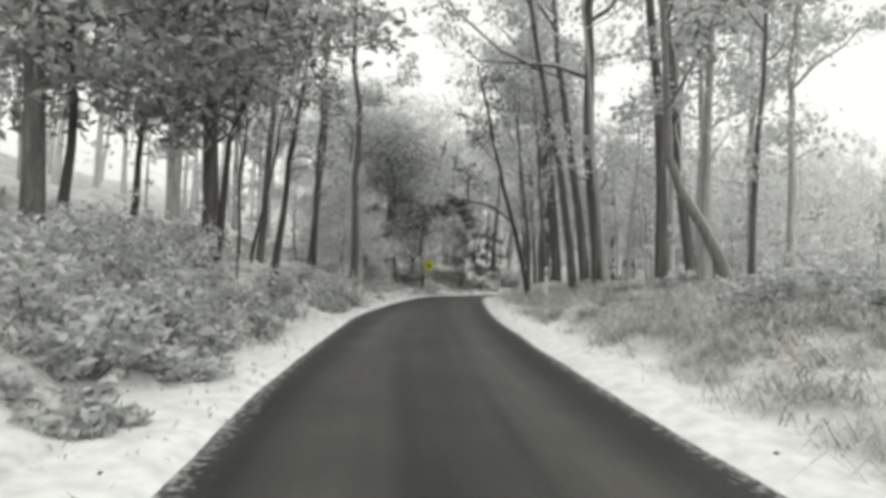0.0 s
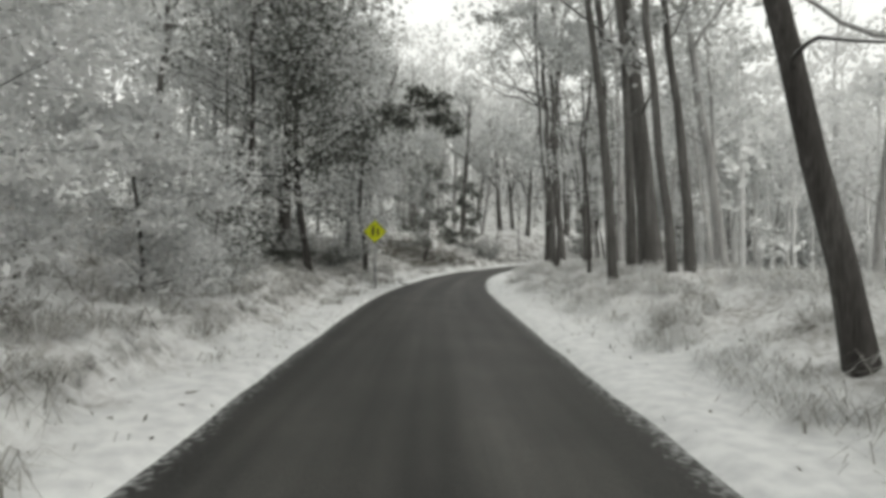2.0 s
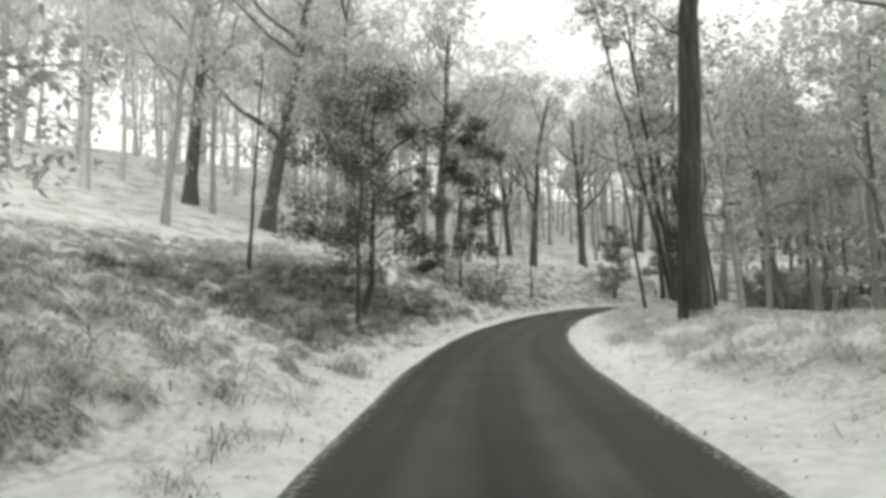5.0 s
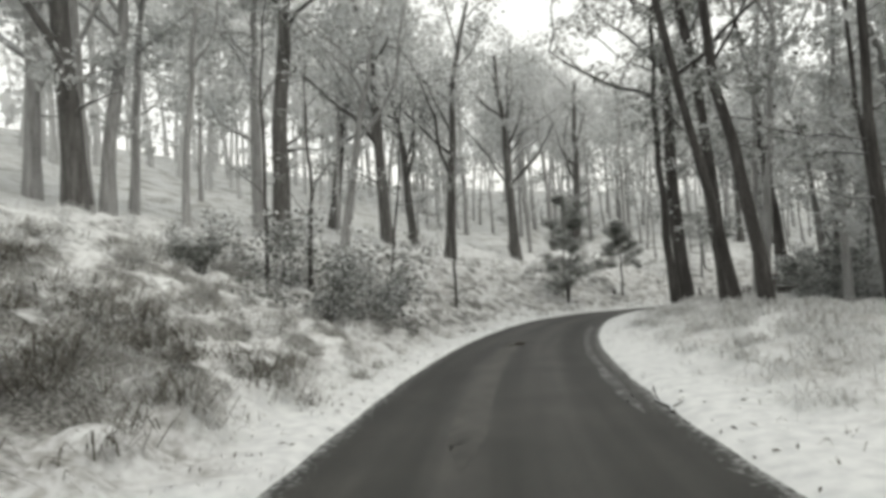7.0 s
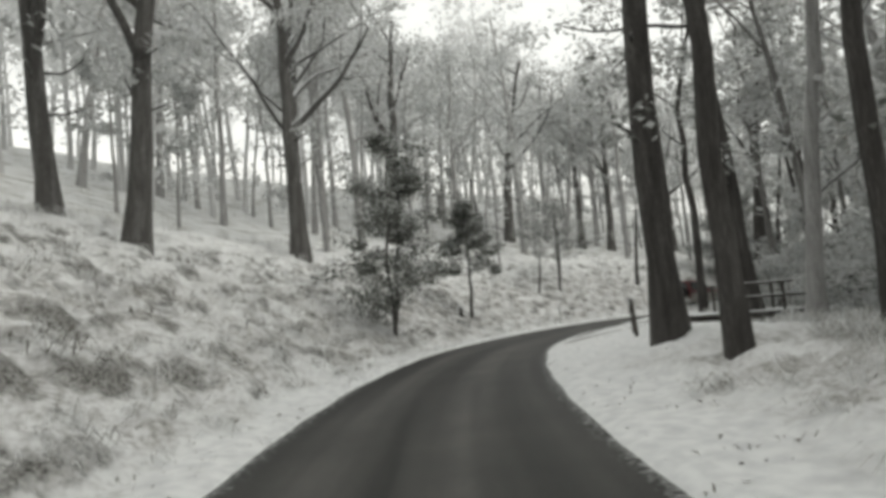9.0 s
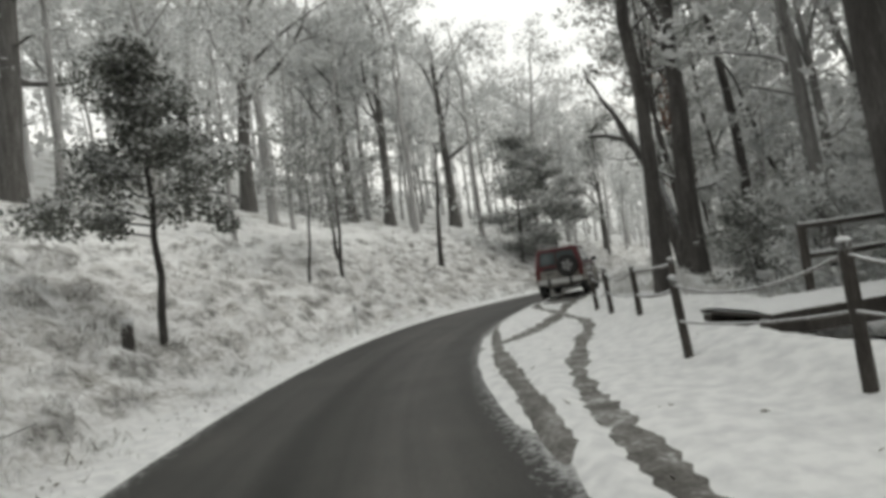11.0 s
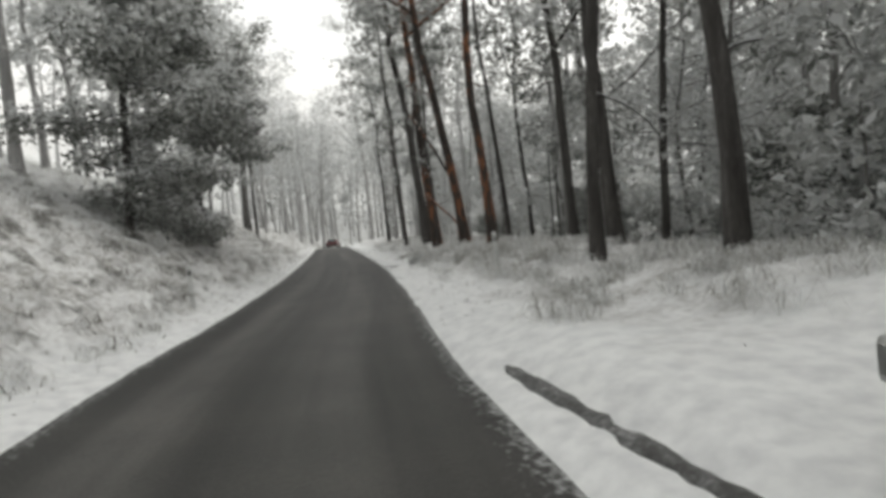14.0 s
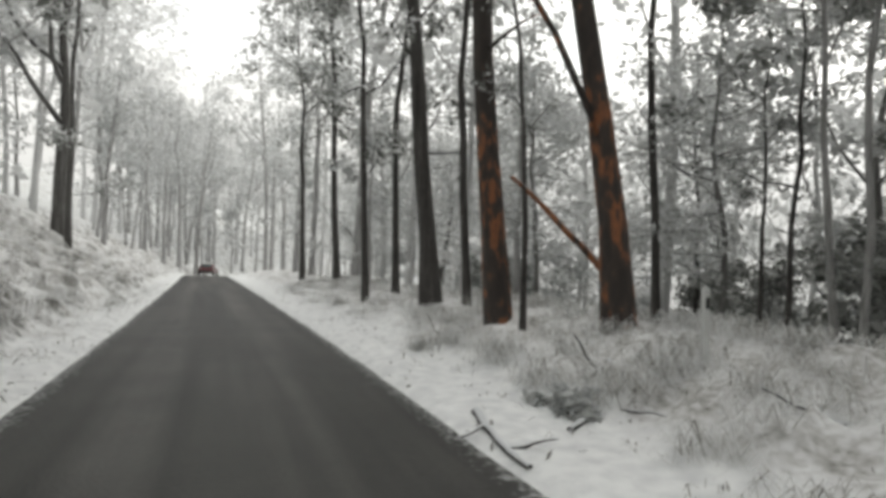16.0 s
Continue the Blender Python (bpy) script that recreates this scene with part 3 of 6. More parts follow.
def tussocks(name, label, places, mat, rng, blades, size, spread=0.10, fall=0.15, down=None):
    """Mounds of drooping grass, one at each place, as one mesh of stuff."""
    n = len(places) * blades
    root = np.repeat(places, blades, axis=0) + np.c_[rng.normal(0, spread, (n, 2)), np.zeros(n)]
    big = np.repeat(rng.uniform(0.5, 1.35, len(places)) * size, blades)
    comb = np.repeat(rng.uniform(0, 2 * np.pi, len(places)) if down is None else down + rng.normal(0, 0.45, len(places)), blades)
    w = np.where(rng.random(n) < 0.55, comb + rng.normal(0, 0.9, n), rng.uniform(0, 2 * np.pi, n))
    out = np.stack([np.cos(w), np.sin(w)], 1)
    reach, tall = big * rng.uniform(0.5, 1.5, n), big * rng.uniform(0.25, 0.8, n)
    across = np.stack([-out[:, 1], out[:, 0], np.zeros(n)], 1) * (0.0025 + 0.0035 * rng.random(n))[:, None] * (1 + size)
    lines = []
    for u, h, k in ((0, -0.05, 1.1), (0.5, 0.9, 1.0)):
        p = root + np.c_[out * (reach * u)[:, None], tall * h]
        lines += [p - across * k, p + across * k]
    lines.append(root + np.c_[out * (reach * 1.1)[:, None], tall * rng.uniform(fall - 0.25, fall + 0.35, n)])
    v = np.stack(lines, 1).reshape(-1, 3)
    at = np.arange(n)[:, None] * 5
    f = (at + np.array((0, 1, 3, 2))[None]).tolist() + (at + np.array((2, 3, 4))[None]).tolist()
    return tagged(mesh_object(name, v, f, mat, smooth=False), label, "grass", kind="stuff")


def grow_grass():
    rng = np.random.default_rng(3)
    stems = np.array([(r[0], r[1], r[2]) for r in GUMS_A + GUMS_B + GUMS_C + GUMS_D + GUMS_E + PEELING_A]
                     + [(o.matrix_world.translation.x, o.matrix_world.translation.y, 0.22) for o in bpy.data.objects if o.parent is None and o.name.startswith(("gum_tree", "thin_tree"))])

    def spots(count, low, high, first, last, keep=None):
        s = rng.uniform(first, last, count)
        d = rng.uniform(low, high, count)
        i = np.clip(np.searchsorted(ALONG, s), 0, len(LINE) - 1)
        xy = LINE[i, :2] + SIDE[i] * d[:, None]
        lump = bumps(xy, 1.6, 8.0)
        ok = (lump > rng.uniform(-0.75, 0.15, count)) if keep is None else keep(s, d, lump)
        ok &= np.min(np.hypot(xy[:, None, 0] - stems[None, :, 0], xy[:, None, 1] - stems[None, :, 1]) - stems[None, :, 2], axis=1) > 0.2
        xy, s, d = xy[ok], s[ok], d[ok]
        z = np.interp(s, ALONG, LINE[:, 2]) + bank_lift(s, d, xy)
        return np.c_[xy, z - 0.02]
    def crests(count, low, high, first, last):
        """Places on the crests of the relief, and the way down the slope there."""
        s, d = rng.uniform(first, last, count), rng.uniform(low, high, count)
        i = np.clip(np.searchsorted(ALONG, s), 0, len(LINE) - 1)
        xy = LINE[i, :2] + SIDE[i] * d[:, None]
        ok = tussock_field(xy) > rng.uniform(0.35, 0.9, count)
        ok &= np.min(np.hypot(xy[:, None, 0] - stems[None, :, 0], xy[:, None, 1] - stems[None, :, 1]) - stems[None, :, 2], axis=1) > 0.25
        ok &= ~((s > S_YARD - 10) & (s < S_CAR - 1.5) & (d > 0) & (d < np.where(s > S_CAR - 14, 5.3, 6.6)))
        xy, s, d, i = xy[ok], s[ok], d[ok], i[ok]
        down = np.arctan2(*(SIDE[i] * np.where(d < 0, 1, -0.6)[:, None]).T[::-1])
        return np.c_[xy, np.interp(s, ALONG, LINE[:, 2]) + bank_lift(s, d, xy) - 0.02], down, s
    bank, down, at = crests(9400, -9.4, -2.65, 62, 238)
    early = (at < S_BEND - 4) & (rng.random(len(at)) < 0.7)
    tussocks("bank_grass", "frosted tussock grass drooping down the roadside bank", bank[~early], GRASS, rng, 16, 0.26, 0.10, -0.1, down[~early])
    tussocks("bank_grass", "grey half-frosted tussock grass on the bank", bank[early], GREY_GRASS, rng, 26, 0.34, 0.13, 0.0, down[early])
    tussocks("bank_grass", "dark grass between the frosted tussocks", bank[::3] - (0, 0, 0.04), DARK_GRASS, rng, 14, 0.28, 0.20, 0.0, down[::3])
    # dark blades deepen the painted shade under the wattle
    under, down, at = crests(900, -8.5, -3.2, 122, 140)
    tussocks("bank_grass", "dark grass that adds shade under the drooping wattle", under, DARK_GRASS, rng, 30, 0.36, 0.16, 0.0, down)
    verge, down, at = crests(4300, 3.1, 8.0, 62, 238)
    tussocks("verge_grass", "long frosted grass drooping along the road verge", verge, GRASS, rng, 40, 0.31, 0.16, -0.05, down)
    tussocks("verge_grass", "grey grass among the frosted verge grass", verge[::2], GREY_GRASS, rng, 34, 0.29, 0.16, 0.0, down[::2])
    first, down, at = crests(2200, 2.9, 7.4, 58, S_START + 26)
    tussocks("verge_grass", "grey half-frosted grass beside the first stretch of verge", first, GREY_GRASS, rng, 26, 0.33, 0.18, 0.0, down)
    tussocks("slope_grass", "frosted grass clumps up on the snowy slope", spots(1100, -13, -8.8, 110, 238), GRASS, rng, 22, 0.42)
    edge = lambda s, d, lump: (np.abs(d) > 1.95) & (lump > rng.uniform(-0.5, 0.6, len(d))) & ~((s > S_YARD - 10) & (s < S_CAR + 1) & (d > 0))
    tussocks("short_grass", "short grass blades poking through the roadside snow", spots(5000, -3.3, -2.0, 62, 238, edge), GREY_GRASS, rng, 3, 0.10, 0.10, 0.3)
    tussocks("short_grass", "short grass blades poking through the verge snow", spots(1800, 2.6, 3.8, 62, 238, edge), GREY_GRASS, rng, 4, 0.12, 0.10, 0.3)
    heaps = np.concatenate([(x, y) + rng.normal(0, 0.24, (14, 2)) for x, y in ((57.1, 105.4), (62.4, 106.0), (60.2, 105.5))])
    tussocks("verge_grass", "large grey grass heaps at the edge of the gully", np.c_[heaps, ground_height(heaps)], GREY_GRASS, rng, 40, 0.55, 0.16, 0.0, rng.uniform(0, 6.28, len(heaps)))


def misty_distance():
    """A glowing sheet far off, all round, that stands in for mist and closes the forest."""
    m = bpy.data.materials.new("mist_glow")
    m.use_nodes = True
    n, k = m.node_tree.nodes, m.node_tree.links
    n.remove(n["Principled BSDF"])
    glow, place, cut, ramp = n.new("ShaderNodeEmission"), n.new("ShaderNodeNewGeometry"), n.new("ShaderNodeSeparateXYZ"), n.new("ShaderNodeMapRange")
    # emission grows with height, from dull mist to white sky
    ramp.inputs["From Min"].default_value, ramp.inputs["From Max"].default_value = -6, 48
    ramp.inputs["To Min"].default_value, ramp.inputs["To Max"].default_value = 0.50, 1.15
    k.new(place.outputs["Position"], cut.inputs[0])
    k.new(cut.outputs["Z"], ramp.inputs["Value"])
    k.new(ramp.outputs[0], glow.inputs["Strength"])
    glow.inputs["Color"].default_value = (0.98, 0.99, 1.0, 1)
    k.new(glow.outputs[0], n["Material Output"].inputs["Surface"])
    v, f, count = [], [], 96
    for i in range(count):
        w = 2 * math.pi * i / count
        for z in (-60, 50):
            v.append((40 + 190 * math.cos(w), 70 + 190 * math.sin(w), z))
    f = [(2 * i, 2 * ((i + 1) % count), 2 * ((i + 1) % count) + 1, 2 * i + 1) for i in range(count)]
    tagged(mesh_object("backdrop", v, f, m), "glowing backdrop sheet for the mist far behind the trees", "mist", kind="structure")


def litter():
    """Dead leaves, bark and twigs scattered over the snow of the verges."""
    rng = np.random.default_rng(17)
    count = 7000
    s = rng.uniform(62, 245, count)
    d = np.where(rng.random(count) < 0.6, -1, 1) * (1.95 + np.abs(rng.normal(0, 1.3, count)))
    i = np.searchsorted(ALONG, s)
    xy = LINE[i, :2] + SIDE[i] * d[:, None]
    ok = (bumps(xy, 1.8, 12.0) > rng.uniform(-0.4, 0.35, count)) & ~((s > S_YARD - 8) & (s < S_CAR + 2) & (d > 0) & (rng.random(count) < 0.75))
    xy, s, d = xy[ok], s[ok], d[ok]
    z = np.interp(s, ALONG, LINE[:, 2]) + bank_lift(s, d, xy) + 0.02
    n = len(xy)
    w = rng.uniform(0, 2 * np.pi, n)
    long = rng.uniform(0.015, 0.05, n) * np.where(rng.random(n) < 0.03, 2.0, 1.0)
    a = np.c_[np.cos(w) * long, np.sin(w) * long, rng.normal(0, 0.02, n)]
    b = np.c_[-np.sin(w), np.cos(w), rng.normal(0, 0.5, n)] * rng.uniform(0.004, 0.014, (n, 1))
    c = np.c_[xy, z]
    v = np.stack([c - a, c + b, c + a, c - b], 1).reshape(-1, 3)
    tagged(mesh_object("leaf_litter", v, np.arange(4 * n).reshape(n, 4), LITTER, smooth=False), "dead leaves and twigs strewn on the snow", "leaf litter", kind="stuff")

GUMS_A = [
    (7.0, 17.8, 0.17, -0.2, 0.0), (7.2, 21.3, 0.25, -0.02, 0.0), (9.4, 19.3, 0.12, 0.0, 0.0),
    (-6.9, 9.0, 0.17, 0.01, -0.06), (-5.8, 13.1, 0.21, -0.04, -0.06), (-6.8, 15.3, 0.11, 0.05, -0.03),
    (4.5, 18.3, 0.09, -0.16, 0.01), (-7.2, 20.1, 0.13, 0.08, 0.01), (4.7, 20.1, 0.25, -0.11, 0.01),
    (4.1, 21.6, 0.16, -0.16, 0.01), (-11.8, 22.8, 0.2, -0.04, -0.06), (-4.7, 24.6, 0.18, 0.02, 0.01),
    (-6.5, 24.8, 0.11, 0.02, 0.01), (5.4, 25.7, 0.21, -0.14, -0.03),
    (5.0, 34.9, 0.12, -0.08, 0.01), (5.9, 35.9, 0.14, -0.07, 0.0), (4.1, 36.4, 0.13, -0.1, 0.01),
    (-8.6, 37.8, 0.12, 0.2, 0.0), (5.2, 38.0, 0.15, -0.05, 0.0), (6.3, 39.3, 0.34, -0.06, 0.01)]
GUMS_B = [
    (6.0, 41.9, 0.2, -0.1, -0.04), (-7.3, 48.2, 0.1, 0.03, -0.06), (6.6, 47.4, 0.12, -0.05, -0.06),
    (5.5, 48.3, 0.1, -0.15, -0.05), (-8.8, 51.9, 0.24, 0.01, -0.06), (6.6, 53.4, 0.18, -0.1, -0.05),
    (7.9, 56.7, 0.22, -0.07, -0.05), (7.5, 57.4, 0.2, -0.05, -0.06), (9.7, 67.9, 0.44, -0.03, -0.08),
    (-10.1, 80.3, 0.19, 0.17, -0.11), (-2.5, 85.6, 0.23, -0.02, -0.13), (-12.4, 91.5, 0.5, 0.07, -0.09),
    (-6.9, 89.0, 0.5, 0.2, -0.11), (24.6, 95.9, 0.40, -0.08, -0.05), (21.4, 92.6, 0.2, -0.1, -0.06),
    (-1.5, 90.7, 0.39, -0.02, -0.13), (-3.3, 92.4, 0.28, 0.01, -0.09), (-1.9, 92.9, 0.27, 0.0, -0.09)]
GUMS_C = [
    (-1.3, 93.2, 0.27, 0.04, -0.1), (17.7, 83.8, 0.21, -0.14, -0.05), (-0.9, 95.3, 0.18, 0.07, -0.11),
    (4.6, 93.6, 0.39, 0.03, -0.1), (3.7, 95.7, 0.26, 0.04, -0.1), (18.6, 85.9, 0.19, -0.25, -0.02),
    (19.6, 87.5, 0.22, -0.09, -0.06), (7.4, 97.8, 0.22, 0.18, -0.22), (22.5, 90.9, 0.17, -0.14, -0.08),
    (10.8, 104.1, 0.4, -0.08, -0.06), (8.1, 108.9, 0.37, 0.12, -0.12), (13.1, 107.3, 0.32, -0.1, -0.08),
    (15.0, 105.9, 0.36, 0.09, -0.18), (34.6, 98.9, 0.34, -0.08, 0.05), (22.7, 113.1, 0.44, -0.05, -0.07),
    (23.6, 115.9, 0.35, 0.06, -0.14), (38.1, 103.1, 0.21, 0.0, -0.04), (35.4, 126.2, 0.5, 0.05, -0.16)]
GUMS_D = [
    (59.8, 125.0, 0.40, 0.0, -0.05), (57.0, 126.3, 0.38, 0.03, -0.04),
    (45.5, 101.2, 0.2, 0.02, -0.0), (46.8, 103.6, 0.12, 0.03, -0.07),
    (50.0, 129.0, 0.5, -0.0, -0.08), (52.3, 104.0, 0.19, 0.02, 0.0),
    (54.8, 105.2, 0.15, 0.02, -0.0), (56.7, 103.8, 0.19, 0.03, 0.1), (59.9, 100.7, 0.14, 0.0, -0.04),
    (62.0, 102.6, 0.18, -0.0, 0.07), (65.0, 103.9, 0.10, 0.01, 0.05), (68.4, 100.2, 0.08, -0.02, -0.03),
    (69.1, 99.9, 0.08, -0.01, 0.0), (70.2, 125.0, 0.5, 0.01, -0.04), (73.5, 100.1, 0.13, -0.0, 0.02),
    (74.5, 104.9, 0.11, 0.0, 0.05), (75.9, 105.3, 0.26, 0.01, 0.07), (79.7, 106.1, 0.12, 0.01, 0.05)]
GUMS_E = [
    (80.1, 105.0, 0.13, 0.0, 0.03), (89.1, 116.1, 0.14, -0.01, 0.03), (89.5, 105.1, 0.19, 0.01, 0.05),
    (93.0, 117.3, 0.31, -0.02, -0.01), (95.6, 105.9, 0.16, 0.01, 0.05)]
PEELING_A = [
    (64.4, 104.7, 0.18, -0.01, 0.05), (69.1, 104.7, 0.22, 0.03, 0.1), (71.6, 105.5, 0.24, 0.02, 0.09)]
WATTLES_A = [
    (-5.9, 42.1, 0.22, 0.09, 0.01), (-3.4, 49.0, 0.12, 0.0, -0.06),
    (-0.5, 71.5, 0.12, 0.14, -0.1), (63.3, 116.3, 0.16, 0.03, -0.04), (68.7, 115.0, 0.1, -0.01, -0.03)]
SAPLINGS_A = [
    (22.9, 105.7, 0.08, 0.06, -0.14), (23.4, 106.5, 0.1, 0.05, -0.13), (30.9, 111.4, 0.09, -0.01, -0.07),
    (40.5, 116.2, 0.06, 0.07, -0.27), (43.0, 116.4, 0.15, 0.05, -0.12), (44.8, 118.0, 0.14, 0.05, -0.14)]
STEMS_A = [
    (-5.7, 14.4, 0.04, 0.03, -0.03), (-5.5, 16.4, 0.11, 0.16, -0.05), (-7.0, 18.6, 0.06, 0.2, 0.01),
    (-5.3, 20.5, 0.1, -0.03, -0.06), (-6.2, 22.9, 0.07, 0.05, 0.01), (-5.9, 35.7, 0.03, 0.09, 0.01),
    (4.5, 39.9, 0.06, -0.01, 0.01), (5.3, 47.2, 0.06, -0.03, -0.06), (-0.5, 68.2, 0.06, 0.03, -0.09),
    (-4.2, 71.1, 0.07, 0.07, -0.09), (20.1, 71.6, 0.12, -0.09, -0.04), (12.1, 76.1, 0.08, -0.2, -0.1),
    (16.3, 78.9, 0.13, -0.02, -0.08), (4.1, 86.5, 0.06, 0.05, -0.11), (5.3, 87.6, 0.08, 0.03, -0.1),
    (18.4, 80.9, 0.1, -0.14, -0.11), (8.7, 93.3, 0.06, 0.06, -0.17), (11.8, 94.6, 0.06, -0.01, -0.13)]
STEMS_B = [
    (50.9, 99.0, 0.14, -0.14, 0.18), (52.2, 116.9, 0.16, 0.01, -0.05),
    (70.0, 100.0, 0.07, -0.01, 0.01), (70.4, 105.7, 0.06, 0.0, 0.03), (70.5, 100.2, 0.06, -0.03, -0.04)]

# ---- trees ----


def bent(start, way, length, rng, steps=7, wander=0.12, lift=0.0):
    """A line of points that wanders from start along way, rising by lift."""
    p, out = np.array(start, float), [np.array(start, float)]
    w = np.array(way, float) / np.linalg.norm(way)
    for _ in range(steps):
        w = w + rng.normal(0, wander, 3) + (0, 0, lift)
        w /= np.linalg.norm(w)
        p = p + w * length / steps
        out.append(p)
    return np.array(out)


def cloud(centre, radius, count, rng, flat=0.6):
    q = rng.normal(0, 0.5, (count, 3)) * radius
    q[:, 2] *= flat
    return np.asarray(centre) + q


def foliage_clumps(ends, size, count, leaf, rng, flat=0.6, load=0.8):
    """Hanging leaves in clumps about the twig ends, and the snow that lies on the upper leaves of each clump."""
    n = len(ends) * count
    q = rng.normal(0, 1, (n, 3))
    q *= (rng.uniform(0.25, 1.0, n) ** 0.6 / np.linalg.norm(q, axis=1))[:, None]
    high = q[:, 2] + rng.normal(0, 0.22, n)
    big = np.repeat(rng.uniform(0.6, 1.4, len(ends)) * size, count)
    p = np.repeat(np.asarray(ends), count, axis=0) + q * big[:, None] * (1, 1, flat)
    top = (high > 0.12) & (rng.random(n) < load)
    green = leaves(p[~top], leaf[0], leaf[1], rng, 0.55)
    white = leaves(p[top], leaf[0] * 0.8, leaf[1] * 1.5, rng, 0.1, 0.3)
    return green, white


def gum_shape(rng, height, radius, lean, fork=0.5, limbs=4, leafs=1500, leaf=(0.2, 0.06), low=0.35, sides=9, stubs=2, spread=1.0, puff=0.045, lean_wood=False):
    """Wood and leaves of a gum tree at the origin: a leaning, forking trunk, rising limbs, and clumps of hanging leaves."""
    n = 12
    u = np.linspace(0, 1, n)
    trunk = np.c_[lean[0] * u * height, lean[1] * u * height, u * height]
    sway = np.cumsum(rng.normal(0, 0.14 * height / n, (n, 2)), 0) * u[:, None]
    trunk[:, :2] += sway - sway[0]
    wide = radius * (1 - 0.72 * u) + radius * 0.35 * np.exp(-u * height / 0.35)
    trunk[0, 2] = -0.35
    wood = [tube(trunk, wide, sides, rng, 0.05)]
    ends = []
    for k in range(limbs):
        h = fork + (0.95 - fork) * (k + rng.uniform(0, 0.8)) / limbs
        at = np.array([np.interp(h, u, trunk[:, j]) for j in range(3)])
        w = rng.uniform(0, 2 * np.pi)
        way = (np.cos(w), np.sin(w), rng.uniform(0.5, 1.3))
        long = height * rng.uniform(0.2, 0.38) * (1.15 - 0.6 * h) * spread
        limb = bent(at, way, long, rng, 7, 0.16, 0.05)
        thick = radius * (1 - 0.72 * h) * rng.uniform(0.45, 0.7)
        wood.append(tube(limb[::2] if lean_wood else limb, np.linspace(thick, thick * 0.25, 8)[::2 if lean_wood else 1], 4 if lean_wood else 6))
        for j in range(4):
            b = limb[3 + j] if j < 3 else limb[-1]
            twig = bent(b, (*rng.normal(0, 1, 2), rng.uniform(0.0, 0.9)), long * rng.uniform(0.3, 0.55), rng, 5, 0.2, 0.03)
            if not lean_wood:
                wood.append(tube(twig, np.linspace(thick * 0.35, 0.008, 6), 3))
            ends += [twig[-1], twig[3]]
        ends.append(limb[-1])
    for k in range(stubs):
        h = rng.uniform(low * 0.5, fork)
        at = np.array([np.interp(h, u, trunk[:, j]) for j in range(3)])
        w = rng.uniform(0, 2 * np.pi)
        bare = bent(at, (np.cos(w), np.sin(w), rng.uniform(0.1, 0.9)), rng.uniform(0.8, 2.4), rng, 6, 0.22)
        wood.append(tube(bare, np.linspace(radius * 0.22, 0.008, 7), 5))
        if k % 2:
            ends += [bare[-1], bare[4]]
    for _ in range(int(limbs * 1.2)):
        h = rng.uniform(low, 1)
        at = np.array([np.interp(h, u, trunk[:, j]) for j in range(3)])
        w = rng.uniform(0, 2 * np.pi)
        spray = bent(at, (np.cos(w), np.sin(w), rng.uniform(-0.1, 0.7)), rng.uniform(0.8, 2.2) * spread, rng, 5, 0.2)
        if not lean_wood:
            wood.append(tube(spray, np.linspace(radius * 0.16, 0.006, 6), 3))
        ends += [spray[-1], spray[3]]
    ends.append(trunk[-1])
    ends = np.array(ends)
    share = max(8, leafs // len(ends))
    size = height * puff
    return joined(wood), *foliage_clumps(ends, size, share, leaf, rng)


def bushy_shape(rng, height, radius, lean, leafs, leaf, base=0.25, girth=0.28, sides=8, load=0.7, puff=0.38, tiers=30, cone=False):
    """Wood and leaves of a dense young tree: a thin stem with foliage in ragged tiers."""
    n = 9
    u = np.linspace(0, 1, n)
    stem = np.c_[lean[0] * u * height, lean[1] * u * height, u * height]
    stem[:, :2] += np.cumsum(rng.normal(0, 0.012 * height, (n, 2)), 0)
    stem[0, 2] = -0.3
    wood, points = [tube(stem, radius * (1 - 0.85 * u), sides, rng, 0.05)], []
    for k in range(tiers):
        h = base + (1 - base) * (k + rng.uniform(0, 1)) / tiers
        at = np.array([np.interp(h, u, stem[:, j]) for j in range(3)])
        w = rng.uniform(0, 2 * np.pi)
        reach = height * girth * (0.35 + 0.9 * np.sin(np.pi * min(1, (h - base) / (1 - base) * 0.8 + 0.2))) * rng.uniform(0.5, 1.25)
        if cone:
            reach = height * girth * (0.2 + 1.15 * (1 - (h - base) / (1 - base))) * rng.uniform(0.75, 1.2)
        spray = bent(at, (np.cos(w), np.sin(w), rng.uniform(-0.05, 0.5)), reach, rng, 5, 0.15)
        wood.append(tube(spray, np.linspace(radius * 0.3, 0.005, 6), 4))
        points += [(spray[-1], reach), (spray[4], reach * 0.9), (spray[2], reach * 0.8)]
    ends = np.array([e for e, _ in points])
    green, white = foliage_clumps(ends, height * girth * puff + 0.1, leafs // len(ends), leaf, rng, 0.72, load)
    return wood, green, white


def tree(name, shape, bark, foliage, place, label, category, group, turn=0.0, scale=1.0):
    """A tree that stands at place, as a thing with a trunk and a crown."""
    top = new(name)
    wood, green, white = shape
    if isinstance(wood, list):
        mesh_object("trunk", *wood[0], bark, top)
        for one in wood[1:]:
            mesh_object("branch", *one, bark, top)
    else:
        mesh_object("trunk", *wood, bark, top)
    if green is not None:
        crown = mesh_object("crown", *joined([green, white]), foliage, top, smooth=False)
        crown.data.materials.append(LEAF_SNOW)
        crown.data.polygons.foreach_set("material_index", np.repeat((0, 1), (len(green[1]), len(white[1]))).astype(np.int32))
    x, y = place[:2]
    z = float(ground_height([(x, y)])[0]) if len(place) == 2 else place[2]
    top.matrix_world = pose(x, y, z, 0, 0, turn) @ Matrix.Scale(scale, 4)
    return tagged(top, label, category, group)


